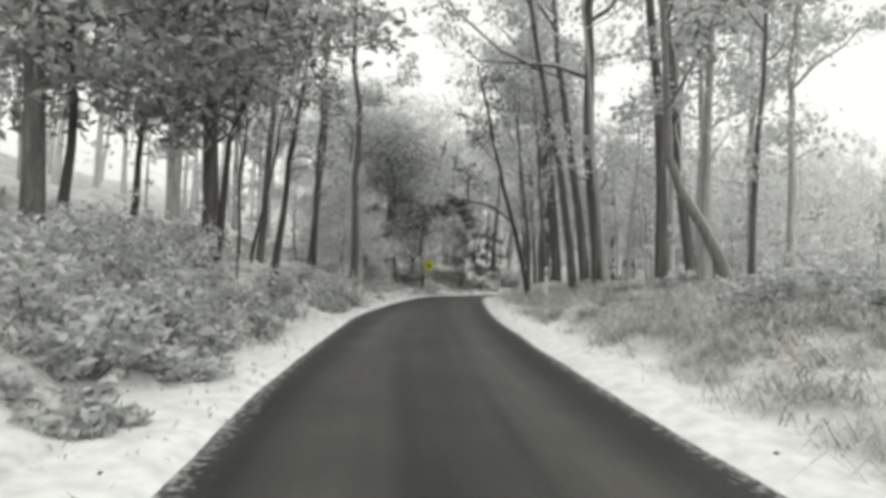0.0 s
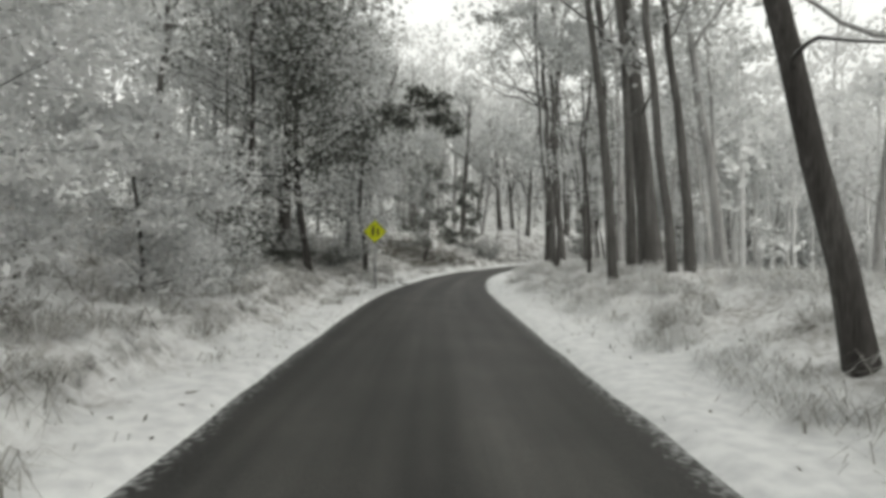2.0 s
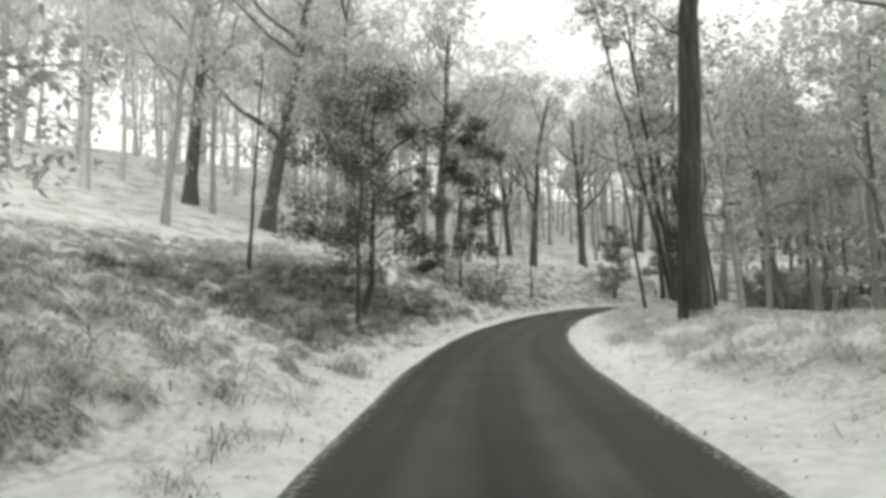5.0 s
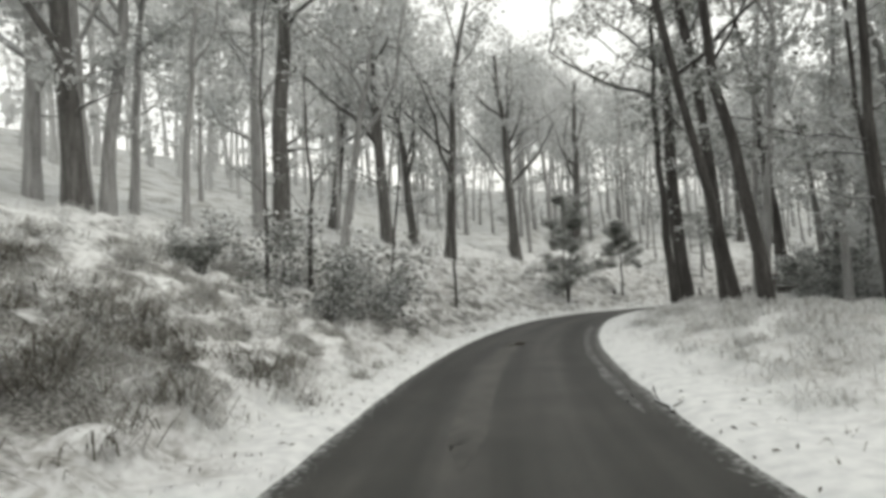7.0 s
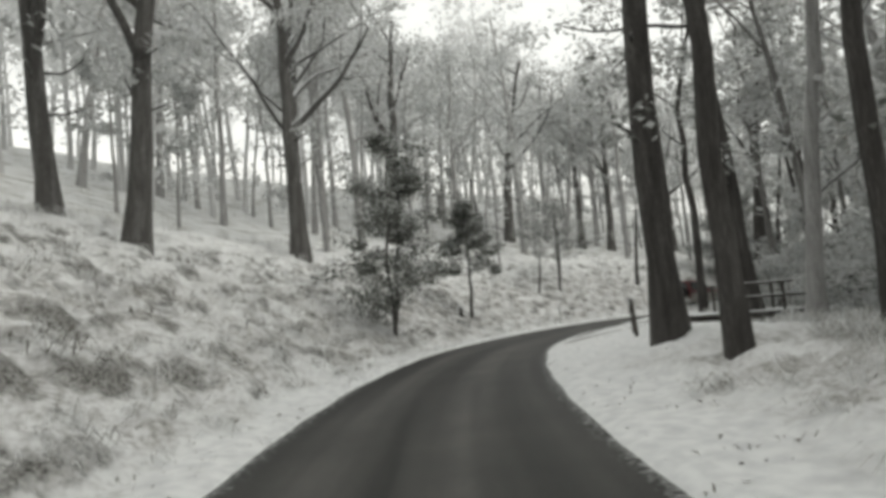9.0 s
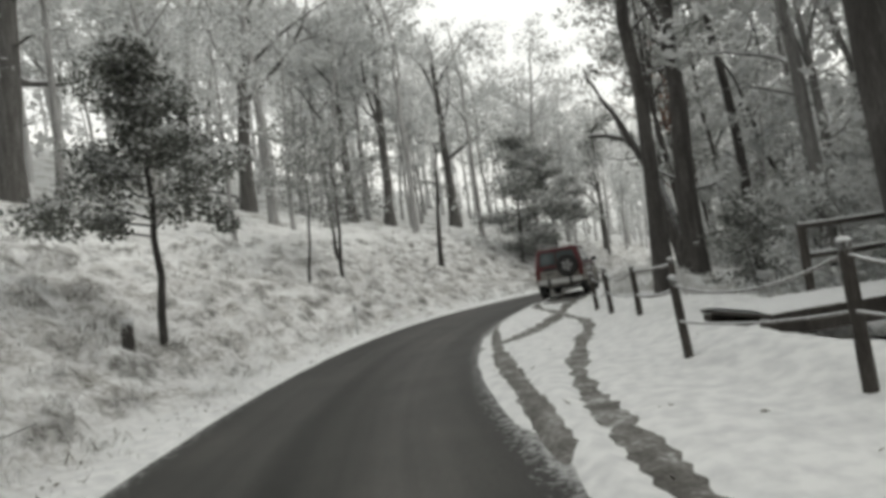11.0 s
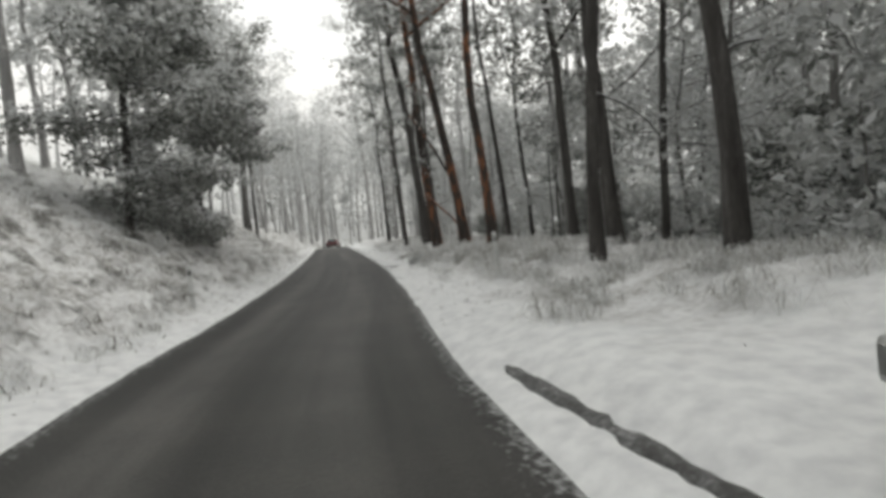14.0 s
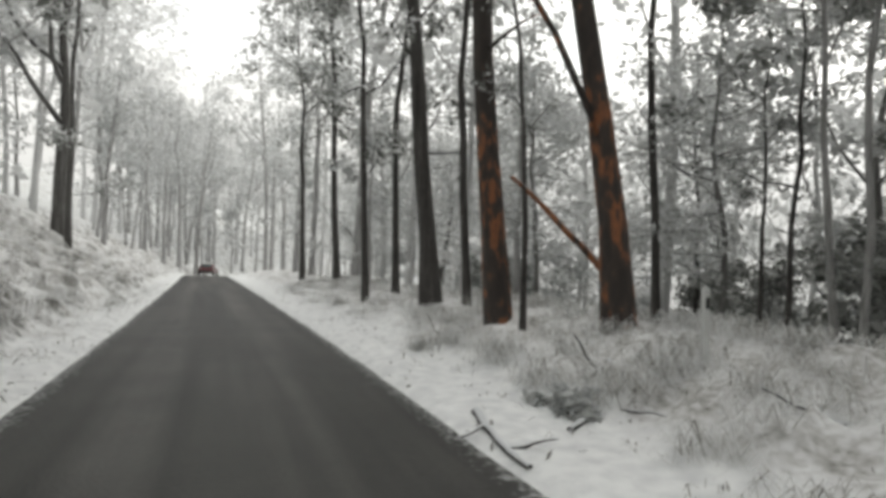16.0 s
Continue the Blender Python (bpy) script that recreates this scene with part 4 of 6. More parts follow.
def plant_measured_trees():
    rng = np.random.default_rng(11)
    for x, y, r, lx, ly in GUMS_A + GUMS_B + GUMS_C + GUMS_D + GUMS_E:
        s, d, z = (float(v[0]) for v in road_place([(x, y)]))
        hill = d < -6.5
        tall = float(np.clip(9 + r * 16 + rng.uniform(-1, 2), 8, 17) if hill else np.clip(12 + r * 27 + rng.uniform(-1.5, 2), 11, 21))
        far_or_thin = (d < -15 and r < 0.3) or r < 0.1
        shape = gum_shape(rng, tall, r * 0.95, (lx * 0.85, ly * 0.85), rng.uniform(0.26, 0.38) if hill else rng.uniform(0.36, 0.52), 7 if hill else 4 + int(r > 0.2) * 2, 3000 if hill else 2900, (0.31, 0.12) if hill else (0.26, 0.10), 0.30, 9, 3 if hill else 2, 1.5 if hill else 1.25, 0.055 if hill else 0.048)
        # paler bark and leaves up the slope and early on stand for mist
        bark = (FROST_HAZE_BARK if r >= 0.3 else PALE_BARK) if far_or_thin or d < -9 else FROST_HAZE_BARK if y < 60 or d < -5 else BARK
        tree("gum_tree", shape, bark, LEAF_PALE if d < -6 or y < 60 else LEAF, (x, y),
             "tall gum tree with dark furrowed bark and snow-dusted leaves" if not far_or_thin else "gum tree with bark and leaves paled for mist and frost", "tree", "gum trees by the road")
    for x, y, r, lx, ly in PEELING_A:
        shape = gum_shape(rng, 19, r, (lx, ly), 0.5, 6, 3000, (0.21, 0.085), 0.5, 12, 2, 1.2, 0.042)
        if x == 69.1:
            bare = [bent((0.05, 0.1, 2.4), (0.5, 1.4, 2.8), 4.2, rng, 7, 0.05), bent((0.05, 0.05, 0.75), (0.45, 1.0, 1.6), 2.4, rng, 6, 0.10)]
            shape = joined([shape[0]] + [tube(q, np.linspace(0.075, 0.035, len(q)), 7) for q in bare]), shape[1], shape[2]
        tree("gum_tree", shape, RED_BARK, LEAF, (x, y), "tall gum tree with peeling orange-brown bark", "tree", "gum trees by the road")
    more = [(-6.6, 40.2, 0.12, 0.14, 0), (-4.9, 53.0, 0.11, 0.1, 0), (-6.6, 47.5, 0.12, 0.05, 0), (-5.2, 57.5, 0.12, 0.12, 0), (-8.2, 43.5, 0.12, 0.05, 0), (-7.4, 60.5, 0.12, 0.05, 0)]
    for x, y, r, lx, ly in WATTLES_A + more:
        late, drooping = x > 60, 65 < y < 75
        tall = 9.5 if late else 8.2 if drooping else 11.5 if r > 0.11 else 7.5
        many, leaf = (15000, (0.24, 0.10)) if late else (24000, (0.135, 0.05)) if drooping else (8500, (0.19, 0.075))
        shape = bushy_shape(rng, tall, r, (lx * 0.6, ly * 0.6), many, leaf, 0.06 if late else 0.16, 0.24 if late else 0.31 if drooping else 0.28, puff=0.36 if late else 0.26 if drooping else 0.3, load=0.25 if drooping else 0.8)
        if drooping:
            limbs = [np.array(q) for q in (
                [(0.3, 0, 3.2), (1.1, 0.0, 4.0), (2.0, 0.1, 4.3), (2.9, 0.1, 4.1), (3.5, 0.0, 3.5), (3.9, 0.0, 2.8)],
                [(0.4, 0.1, 4.0), (1.3, 0.2, 4.9), (2.3, 0.4, 5.4), (3.2, 0.5, 5.3), (3.9, 0.6, 4.9), (4.4, 0.6, 4.3)],
                [(0.5, 0, 4.8), (1.2, -0.1, 5.8), (2.1, -0.2, 6.4), (3.0, -0.2, 6.6), (3.8, -0.3, 6.4), (4.4, -0.3, 5.9)],
                [(0.3, 0, 2.4), (0.9, 0.5, 3.0), (1.5, 0.9, 3.1), (2.1, 1.2, 2.8), (2.5, 1.4, 2.3), (2.7, 1.5, 1.8)])]
            shape = reaching_limbs(shape, limbs, np.random.default_rng(59), 120, (0.16, 0.055), 0.2, 0.42)
        tree("wattle_tree", shape, BARK, LEAF if late else LEAF_PALE if 39 < y < 62 and r < 0.2 else LEAF_DARK, (x, y), "dense dark wattle tree with snow on its foliage", "tree", "wattles by the road")
    for x, y, r, lx, ly in SAPLINGS_A:
        tall, many, base, pale = (6.0, 17000, 0.36, False) if 29 < x < 33 else (7.4, 14000, 0.12, False) if x < 23 else (6.2, 7000, 0.18, False) if x < 25 else (6.4, 2600, 0.40, True)
        shape = bushy_shape(rng, tall, min(r, 0.09), (lx * 0.3, ly * 0.3), many, (0.12, 0.05) if x < 33 else (0.155, 0.062), base, 0.25 if x < 25 else 0.28, puff=0.26 if x < 33 else 0.21, tiers=24, cone=29 < x < 33)
        tree("sapling", shape, BARK, LEAF if pale else LEAF_DARK, (x, y), "young gum sapling with grey snow-dusted foliage on the bank" if pale else "young gum sapling with dark snow-dusted foliage on the bank", "sapling", "saplings on the bank")
    for x, y, tall, many, base in ((-5.5, 12.0, 8.5, 6500, 0.42), (-7.2, 10.2, 7.5, 4500, 0.35), (-8.5, 14.5, 9.0, 4500, 0.35)):
        shape = bushy_shape(rng, tall, 0.10, (0.05, 0.02), many, (0.27, 0.10), base, 0.33)
        tree("gum_tree", shape, BARK, LEAF, (x, y), "leafy young gum spreading over the bank", "tree", "gum trees by the road")
    for x, y, tall in ((-5.7, 27.0, 4.4), (-6.9, 29.6, 5.2), (-5.3, 30.6, 3.0), (-7.6, 26.2, 4.8)):
        shape = bushy_shape(rng, tall, 0.05, rng.normal(0, 0.05, 2), 7500, (0.15, 0.055), 0.06, 0.38, puff=0.26)
        tree("frosted_wattle", shape, BARK, LEAF_RIME_HAZE, (x, y), "feathery young wattle white with rime on the bank", "tree", "rimed wattles")
    for x, y, r, lx, ly in STEMS_A + STEMS_B:
        shape = gum_shape(rng, rng.uniform(6, 9), r, (lx, ly), 0.45, 3, 420, (0.17, 0.05), 0.5, 7, 3, 0.6)
        tree("thin_tree", shape, BARK, LEAF, (x, y), "thin young tree with a bare dark stem", "tree", "thin trees in the forest")


def plant_forest():
    """The forest behind: copies of a few trees near the road, and one far wood that closes the view."""
    rng = np.random.default_rng(5)
    taken = np.array([(r[0], r[1]) for r in GUMS_A + GUMS_B + GUMS_C + GUMS_D + GUMS_E + PEELING_A + WATTLES_A + SAPLINGS_A + STEMS_A + STEMS_B])
    kinds, far = [], []
    for k in range(9):
        tall = (13, 16, 11, 18, 14, 9, 12, 15, 10)[k]
        shape = gum_shape(rng, tall, tall * 0.012, rng.normal(0, 0.04, 2), rng.uniform(0.3, 0.5), 5, 1480, (0.31, 0.15), 0.10, 6, 2, 1.15, 0.058)
        kinds.append(tree("gum_tree", shape, PALE_BARK, LEAF_PALE, (0, 0, -60 - k), "gum tree in the forest behind, coloured pale for mist", "tree", "forest trees"))
    for k in range(12):
        tall = rng.uniform(14, 23)
        wood, green, white = gum_shape(rng, tall, tall * 0.011, rng.normal(0, 0.04, 2), rng.uniform(0.25, 0.45), 5, 400, (0.64, 0.36), 0.08, 5, 0, 1.25, 0.075, True)
        far.append((wood, joined([green, white])))
    placed, tries, wood, green = 0, 0, [], []
    while placed < FOREST + FAR_WOOD and tries < 60000:
        tries += 1
        near = placed < FOREST
        x, y = rng.uniform(-60, 185), rng.uniform(-10, 185)
        if tries % 15 in (9, 14):
            x, y = rng.uniform(38, 112), rng.uniform(122, 168)
        elif tries % 5 == 0:
            x, y = rng.uniform(78, 190), rng.uniform(92, 124)
        elif tries % 5 == 1:
            x, y = rng.uniform(14, 120), rng.uniform(58, 104)
        elif tries % 5 == 2 or tries % 15 == 4:
            x, y = rng.uniform(-40, 45), rng.uniform(85, 160)
        elif tries % 5 == 3:
            x, y = (rng.uniform(12, 34), rng.uniform(60, 94)) if tries % 2 else (rng.uniform(-50, -7), rng.uniform(4, 62))
        s, d, z = (float(v[0]) for v in road_place([(x, y)]))
        rows = s > S_CAR + 25 and 4.8 < abs(d) < 16
        low = 7 if s < 110 else 8.5
        if near and not (low < -d < 24 or 7.5 < d < 24 or rows):
            continue
        if not near and not (18 < -d < 75 or 17 < d < 65 or (rows and abs(d) > 8)):
            continue
        if s > 330 and abs(d) < 8:
            continue
        if d > 0 and s > S_CAR + 14 and rng.random() < 0.4:
            continue
        if np.min(np.hypot(*(taken - (x, y)).T)) < (2.4 if near else 2.0) + 0.02 * abs(d):
            continue
        h = float(ground_height([(x, y)])[0]) - 0.1
        taken = np.vstack([taken, (x, y)])
        m = pose(x, y, h, 0, 0, rng.uniform(0, 360)) @ Matrix.Scale(rng.uniform(0.8, 1.2) * (0.8 if d > 0 and s > S_CAR - 12 else 1.0), 4)
        if placed < len(kinds):
            kinds[placed].matrix_world = m
        elif near:
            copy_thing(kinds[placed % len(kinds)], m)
        else:
            turn, shift = np.array(m.to_3x3()), np.array(m.translation)
            (wv, wf), (gv, gf) = far[placed % len(far)]
            wood.append((wv @ turn.T + shift, wf))
            green.append((gv @ turn.T + shift, gf))
        placed += 1
    for k, (x, y) in enumerate(((47, 124), (54, 125.5), (57.5, 121.5), (62, 124.5), (66, 120.5), (73, 118.6), (78.5, 121), (84, 118.2), (90.5, 121),
                            (10, 24.5), (12, 30), (9.6, 34.5), (13.2, 38), (10.6, 43), (14.5, 26.5), (12.4, 47), (16.5, 34), (9.4, 51),
                            (128, 115.5), (131, 118), (136, 114.5), (139, 112.8), (142, 116), (146, 113), (149, 118), (153, 114.5), (158, 111.5), (160, 117), (145, 121), (166, 113),
                            (22, 123), (26, 130), (30, 121), (34.5, 136), (40, 124), (44, 127), (49, 141), (55, 129), (60, 127), (66, 126), (20, 131), (15, 126),
                            (38, 127.5), (42, 131), (46.5, 134.5), (53, 137), (33, 131), (58.5, 132), (64, 130), (29, 126))):
        copy_thing(kinds[(1, 3, 4, 7)[k % 4]], pose(x, y, float(ground_height([(x, y)])[0]) - 0.1, 0, 0, rng.uniform(0, 360)) @ Matrix.Scale(rng.uniform(0.95, 1.2), 4))
        taken = np.vstack([taken, (x, y)])
    gully = []
    for k in range(5):
        tall = (10, 13, 8, 12, 15)[k]
        shape = gum_shape(rng, tall, tall * 0.012, rng.normal(0, 0.05, 2), rng.uniform(0.25, 0.4), 6, 1300, (0.34, 0.15), 0.08, 7, 3, 1.3, 0.055)
        gully.append(tree("gum_tree", shape, GREY_BARK, LEAF_PALE, (0, 0, -80 - k), "grey gum tree in the gully below the road", "tree", "gully trees"))
    spots = []
    while len(spots) < 30:
        x, y = rng.uniform(22, 74), rng.uniform(76, 103)
        s, d, z = (float(v[0]) for v in road_place([(x, y)]))
        if d < 9.5 or d > 28 or np.min(np.hypot(*(taken - (x, y)).T)) < 2.1:
            continue
        taken = np.vstack([taken, (x, y)])
        m = pose(x, y, float(ground_height([(x, y)])[0]) - 0.1, 0, 0, rng.uniform(0, 360)) @ Matrix.Scale(rng.uniform(0.85, 1.2), 4)
        if len(spots) < len(gully):
            gully[len(spots)].matrix_world = m
        else:
            copy_thing(gully[len(spots) % len(gully)], m)
        spots.append((x, y))
    for k in range(26):
        s = S_CAR + 40 + 4.2 * k + rng.uniform(0, 2)
        d = (-1) ** k * rng.uniform(5.2, 8.0)
        i = min(int(np.searchsorted(ALONG, s)), len(LINE) - 1)
        x, y = (float(v) for v in LINE[i, :2] + SIDE[i] * d)
        if np.min(np.hypot(*(taken - (x, y)).T)) < 1.6:
            continue
        taken = np.vstack([taken, (x, y)])
        copy_thing(kinds[(1, 3, 4, 7)[k % 4]], pose(x, y, float(ground_height([(x, y)])[0]) - 0.1, 0, 0, rng.uniform(0, 360)) @ Matrix.Scale(rng.uniform(1.0, 1.25), 4))
    top = new("far_wood")
    # wood and crowns take whitened colours in place of haze
    mesh_object("trunks", *joined(wood), HAZE_BARK, top)
    mesh_object("crowns", *joined(green), LEAF_RIME_HAZE, top, smooth=False)
    tagged(top, "gum forest far behind the roadside trees, whitened for haze", "forest", kind="stuff")


def leaning_giant():
    """The big forked gum beside the lay-by, one stem of which leans out with a long snowy limb."""
    rng = np.random.default_rng(31)
    (wv, wf), green, white = gum_shape(rng, 15, 0.36, (0.05, -0.03), 0.32, 7, 4200, (0.22, 0.08), 0.3, 12, puff=0.055)
    stem = np.array([(0.1, 0.1, -0.3), (0.1, 0.3, 0.9), (0.25, 0.5, 1.8), (0.65, 0.88, 3.2), (1.15, 1.25, 4.4), (1.7, 1.8, 5.05), (2.5, 2.55, 5.45), (3.6, 3.5, 5.8)])
    rise_up = bent((0.7, 0.9, 3.3), (0.1, 0.35, 1), 4.5, rng, 8, 0.12)
    arm = np.array([(0.75, 0.95, 3.4), (1.8, 1.25, 3.75), (3.2, 1.6, 4.3), (4.5, 2.0, 4.7), (5.4, 2.7, 4.85), (6.4, 3.4, 5.15), (7.3, 4.05, 5.5)])
    arm[1:6] += rng.normal(0, 0.06, (5, 3))
    twigs = [bent(stem[k], (*rng.normal(0, 1, 2), 0.5), 1.3, rng, 5, 0.25) for k in (5, 6, 6, 7, 7)]
    wood = [(wv, wf), tube(stem, np.linspace(0.30, 0.07, 8), 10, rng, 0.05), tube(rise_up, np.linspace(0.16, 0.05, 9), 8), tube(arm, np.linspace(0.075, 0.02, 7), 7)]
    wood += [tube(q, np.linspace(0.035, 0.008, 6), 4) for q in twigs]
    tips = np.concatenate([cloud(q[-1], 0.6, 60, rng) for q in (rise_up, *twigs[3:])])
    tree("gum_tree", (joined(wood), joined([green, leaves(tips, 0.22, 0.08, rng)]), white), BARK, LEAF, (43.4, 102.9), "great forked gum with a leaning stem and snowy limb", "tree", "gum trees by the road")


def swept_gum():
    """A gum that leans in at its foot and then grows straight up."""
    rng = np.random.default_rng(43)
    stem = np.array([(0.1, 0, -0.4), (-0.25, 0, 0.8), (-0.75, 0.05, 1.9), (-1.35, 0.05, 2.9), (-1.7, 0.1, 3.9), (-1.75, 0.1, 5.2), (-1.85, 0.1, 7.5), (-2.1, 0.2, 10.5)])
    limbs = [bent(stem[k], (*rng.normal(0, 0.8, 2), 1.0), 3.0, rng, 7, 0.14) for k in (3, 5, 6, 6, 7, 7)]
    wood = [tube(stem, np.linspace(0.19, 0.06, 8), 10, rng, 0.05)] + [tube(q, np.linspace(0.06, 0.012, 8), 6) for q in limbs]
    tips = np.concatenate([cloud(q[j], 0.8, 110, rng) for q in limbs[1:] for j in (4, 6, 7)])
    tree("gum_tree", (joined(wood), leaves(tips[::2], 0.27, 0.10, rng), leaves(tips[1::2] + (0, 0, 0.15), 0.25, 0.16, rng, 0.1, 0.3)), GREY_BARK, LEAF, (7.2, 15.8), "gum with a swept lower trunk beside the verge", "tree", "gum trees by the road")


def crooked_gum():
    """A leaning gum by the verge with one crooked limb that reaches out towards the road."""
    rng = np.random.default_rng(41)
    (wv, wf), green, white = gum_shape(rng, 11, 0.13, (-0.2, 0.02), 0.55, 4, 1300, (0.24, 0.09), 0.5, 10, 1)
    limb = np.array([(-0.72, 0.1, 3.45), (-1.2, 0.1, 3.75), (-1.75, 0.05, 4.2), (-2.3, 0.0, 4.32), (-2.8, -0.05, 4.35), (-2.95, -0.05, 4.8), (-2.85, -0.05, 5.5)])
    wood = [(wv, wf), tube(limb, np.linspace(0.07, 0.03, 7), 7)]
    tips = np.concatenate([cloud((-2.6, 0, 5.3), 0.7, 110, rng), cloud((-3.0, 0.2, 5.9), 0.8, 120, rng)])
    tree("gum_tree", (joined(wood), joined([green, leaves(tips, 0.22, 0.08, rng)]), white), BARK, LEAF, (3.0, 26.5), "leaning gum with a crooked limb reaching towards the road", "tree", "gum trees by the road")


def reaching_limbs(shape, limbs, rng, per_end, leaf, load, puff):
    """The shape with long limbs added to it, each with leafy sprays on its outer half."""
    wood, green, white = shape
    ends = []
    for limb in limbs:
        wood.append(tube(limb, np.linspace(0.06, 0.014, len(limb)), 6))
        for k in (2, 3, 3, 4, 4, 5, 5):
            spray = bent(limb[k], (*rng.normal(0, 0.8, 2), rng.uniform(-0.8, 0.3)), rng.uniform(0.6, 1.2), rng, 5, 0.2)
            wood.append(tube(spray, np.linspace(0.02, 0.005, 6), 4))
            ends += [spray[j] for j in (2, 4, 5)]
    more, snowy = foliage_clumps(np.array(ends), puff, per_end, leaf, rng, 0.6, load)
    return wood, joined([green, more]), joined([white, snowy])


def overhanging_wattle():
    """A dark wattle that reaches out over the road above the sign."""
    rng = np.random.default_rng(47)
    shape = bushy_shape(rng, 11.0, 0.15, (0.03, -0.04), 6500, (0.20, 0.075), 0.22, 0.27, load=0.45)
    limb = np.array([(0.1, -0.1, 4.4), (1.1, -0.3, 5.1), (2.2, -0.6, 5.7), (3.2, -0.8, 6.0), (4.1, -0.9, 6.1), (4.9, -0.8, 5.9)])
    shape = reaching_limbs(shape, [limb], rng, 110, (0.20, 0.075), 0.35, 0.55)
    tree("wattle_tree", shape, BARK, LEAF_DARK, (-4.8, 43.0), "dark wattle with a limb reaching over the road", "tree", "wattles by the road")


def gully_bushes():
    """Grey bushes that crowd the fall of the ground behind the lay-by."""
    rng = np.random.default_rng(53)
    kinds, placed = [], []
    while len(placed) < 60:
        s, d = rng.uniform(S_YARD - 6, S_CAR + 46), rng.uniform(8.5, 17)
        i = int(np.clip(np.searchsorted(ALONG, s), 0, len(LINE) - 1))
        x, y = (LINE[i, :2] + SIDE[i] * d).tolist()
        along, off = (x - 32.45) * math.cos(radians(-52)) + (y - 101.4) * math.sin(radians(-52)), -(x - 32.45) * math.sin(radians(-52)) + (y - 101.4) * math.cos(radians(-52))
        if (-0.5 < along < 11.5 and abs(off) < 2.0) or float(road_place([(x, y)])[1][0]) < 8.0 or any(math.hypot(x - a, y - b) < 1.1 for a, b in placed):
            continue
        placed.append((x, y))
        m = pose(x, y, float(ground_height([(x, y)])[0]) - 0.1, 0, 0, rng.uniform(0, 360)) @ Matrix.Scale(rng.uniform(0.8, 1.25), 4)
        if len(kinds) < 4:
            shape = bushy_shape(rng, rng.uniform(2.2, 3.0), 0.035, rng.normal(0, 0.1, 2), 1700, (0.18, 0.075), 0.05, 0.42, 5, 0.35, 0.3, 16)
            kinds.append(tree("shrub", shape, GREY_BARK, LEAF_PALE if len(kinds) % 2 else LEAF, (x, y), "grey twiggy bush in the gully behind the fence", "shrub", "bushes in the gully"))
            kinds[-1].matrix_world = m
        else:
            copy_thing(kinds[len(placed) % 4], m)


def gully_undergrowth():
    """Branchy young gums that fill the gully below the last stretch of the road."""
    rng = np.random.default_rng(41)
    for k in range(17):
        s, d = S_CAR + 6 + 3.4 * k + rng.uniform(-1.2, 1.2), rng.uniform(9.5, 17)
        i = int(np.clip(np.searchsorted(ALONG, s), 0, len(LINE) - 1))
        x, y = (LINE[i, :2] + SIDE[i] * d).tolist()
        shape = bushy_shape(rng, rng.uniform(9, 12.5), 0.11, rng.normal(0, 0.07, 2), 3400, (0.25, 0.10), 0.25, 0.34, puff=0.28)
        tree("gum_tree", shape, GREY_BARK if k % 3 else BARK, LEAF_PALE, (x, y), "branchy young gum filling the snowy gully", "tree", "young gums in the gully")

# ---- things ----
SIGN_YELLOW = plain("sign_yellow", (0.80, 0.84, 0.015), 0.4)
BLACK = plain("black_paint", (0.02, 0.02, 0.02), 0.5)
STEEL = material("galvanised_steel", [(0.30, 0.31, 0.32), (0.42, 0.43, 0.44)], 9, 0.5, 0.1, 8, metal=0.7)


def warning_sign():
    x, y = -2.64, 44.1
    z = float(ground_height([(x, y)])[0])
    top = new("warning_sign")
    part("pole", rod((0, 0, -0.4), (0, 0, 2.75), 0.03, sides=14), STEEL, top, smooth=True)
    bm = block((0.66, 0.008, 0.66), bevel=0.0)
    tilt = Matrix.Rotation(radians(45), 4, "Y")
    bmesh.ops.transform(bm, matrix=Matrix.Translation((0, -0.04, 2.25)) @ tilt, verts=bm.verts)
    part("plate", bm, SIGN_YELLOW, top, "yellow diamond plate")
    for sx, h, w in ((-0.07, 0.36, 0.10), (0.11, 0.27, 0.08)):
        part("symbol_bar", block((w, 0.006, h), (sx, -0.049, 2.25 + (0.02 if sx < 0 else -0.02)), 0.002), BLACK, top, "black symbol on the plate")
    for rim in range(4):
        w = radians(45 + 90 * rim)
        bm = block((0.63, 0.006, 0.014))
        bmesh.ops.transform(bm, matrix=Matrix.Translation((0.312 * math.cos(w), -0.0475, 2.25 + 0.312 * math.sin(w))) @ Matrix.Rotation(-w + radians(90), 4, "Y"), verts=bm.verts)
        part("border", bm, BLACK, top, "thin black border line")
    top.matrix_world = pose(x, y, z, 0, 0, -4)
    tagged(top, "yellow diamond warning sign on a thin steel pole", "road sign")


CAR_RED = material("red_car_paint", [(0.075, 0.007, 0.011), (0.105, 0.010, 0.015), (0.095, 0.016, 0.018)], 2.5, 0.38, 0.03, 9, coat=0.5)
CAR_SILVER = material("dirty_champagne_paint", [(0.21, 0.198, 0.182), (0.28, 0.268, 0.25), (0.34, 0.326, 0.305)], 2.2, 0.5, 0.04, 7, metal=0.25)
GLASS = plain("tinted_glass", (0.075, 0.095, 0.10), 0.05, coat=1.0)
RUBBER = material("tyre_rubber", [(0.014, 0.014, 0.014), (0.026, 0.025, 0.024)], 8, 0.85, 0.3)
CHROME = plain("dull_chrome", (0.62, 0.62, 0.62), 0.28, 0.9)
ALLOY = plain("grey_alloy", (0.42, 0.42, 0.43), 0.35, 0.8)
LAMP_RED = plain("red_lamp_lens", (0.09, 0.008, 0.008), 0.4, coat=0.6)
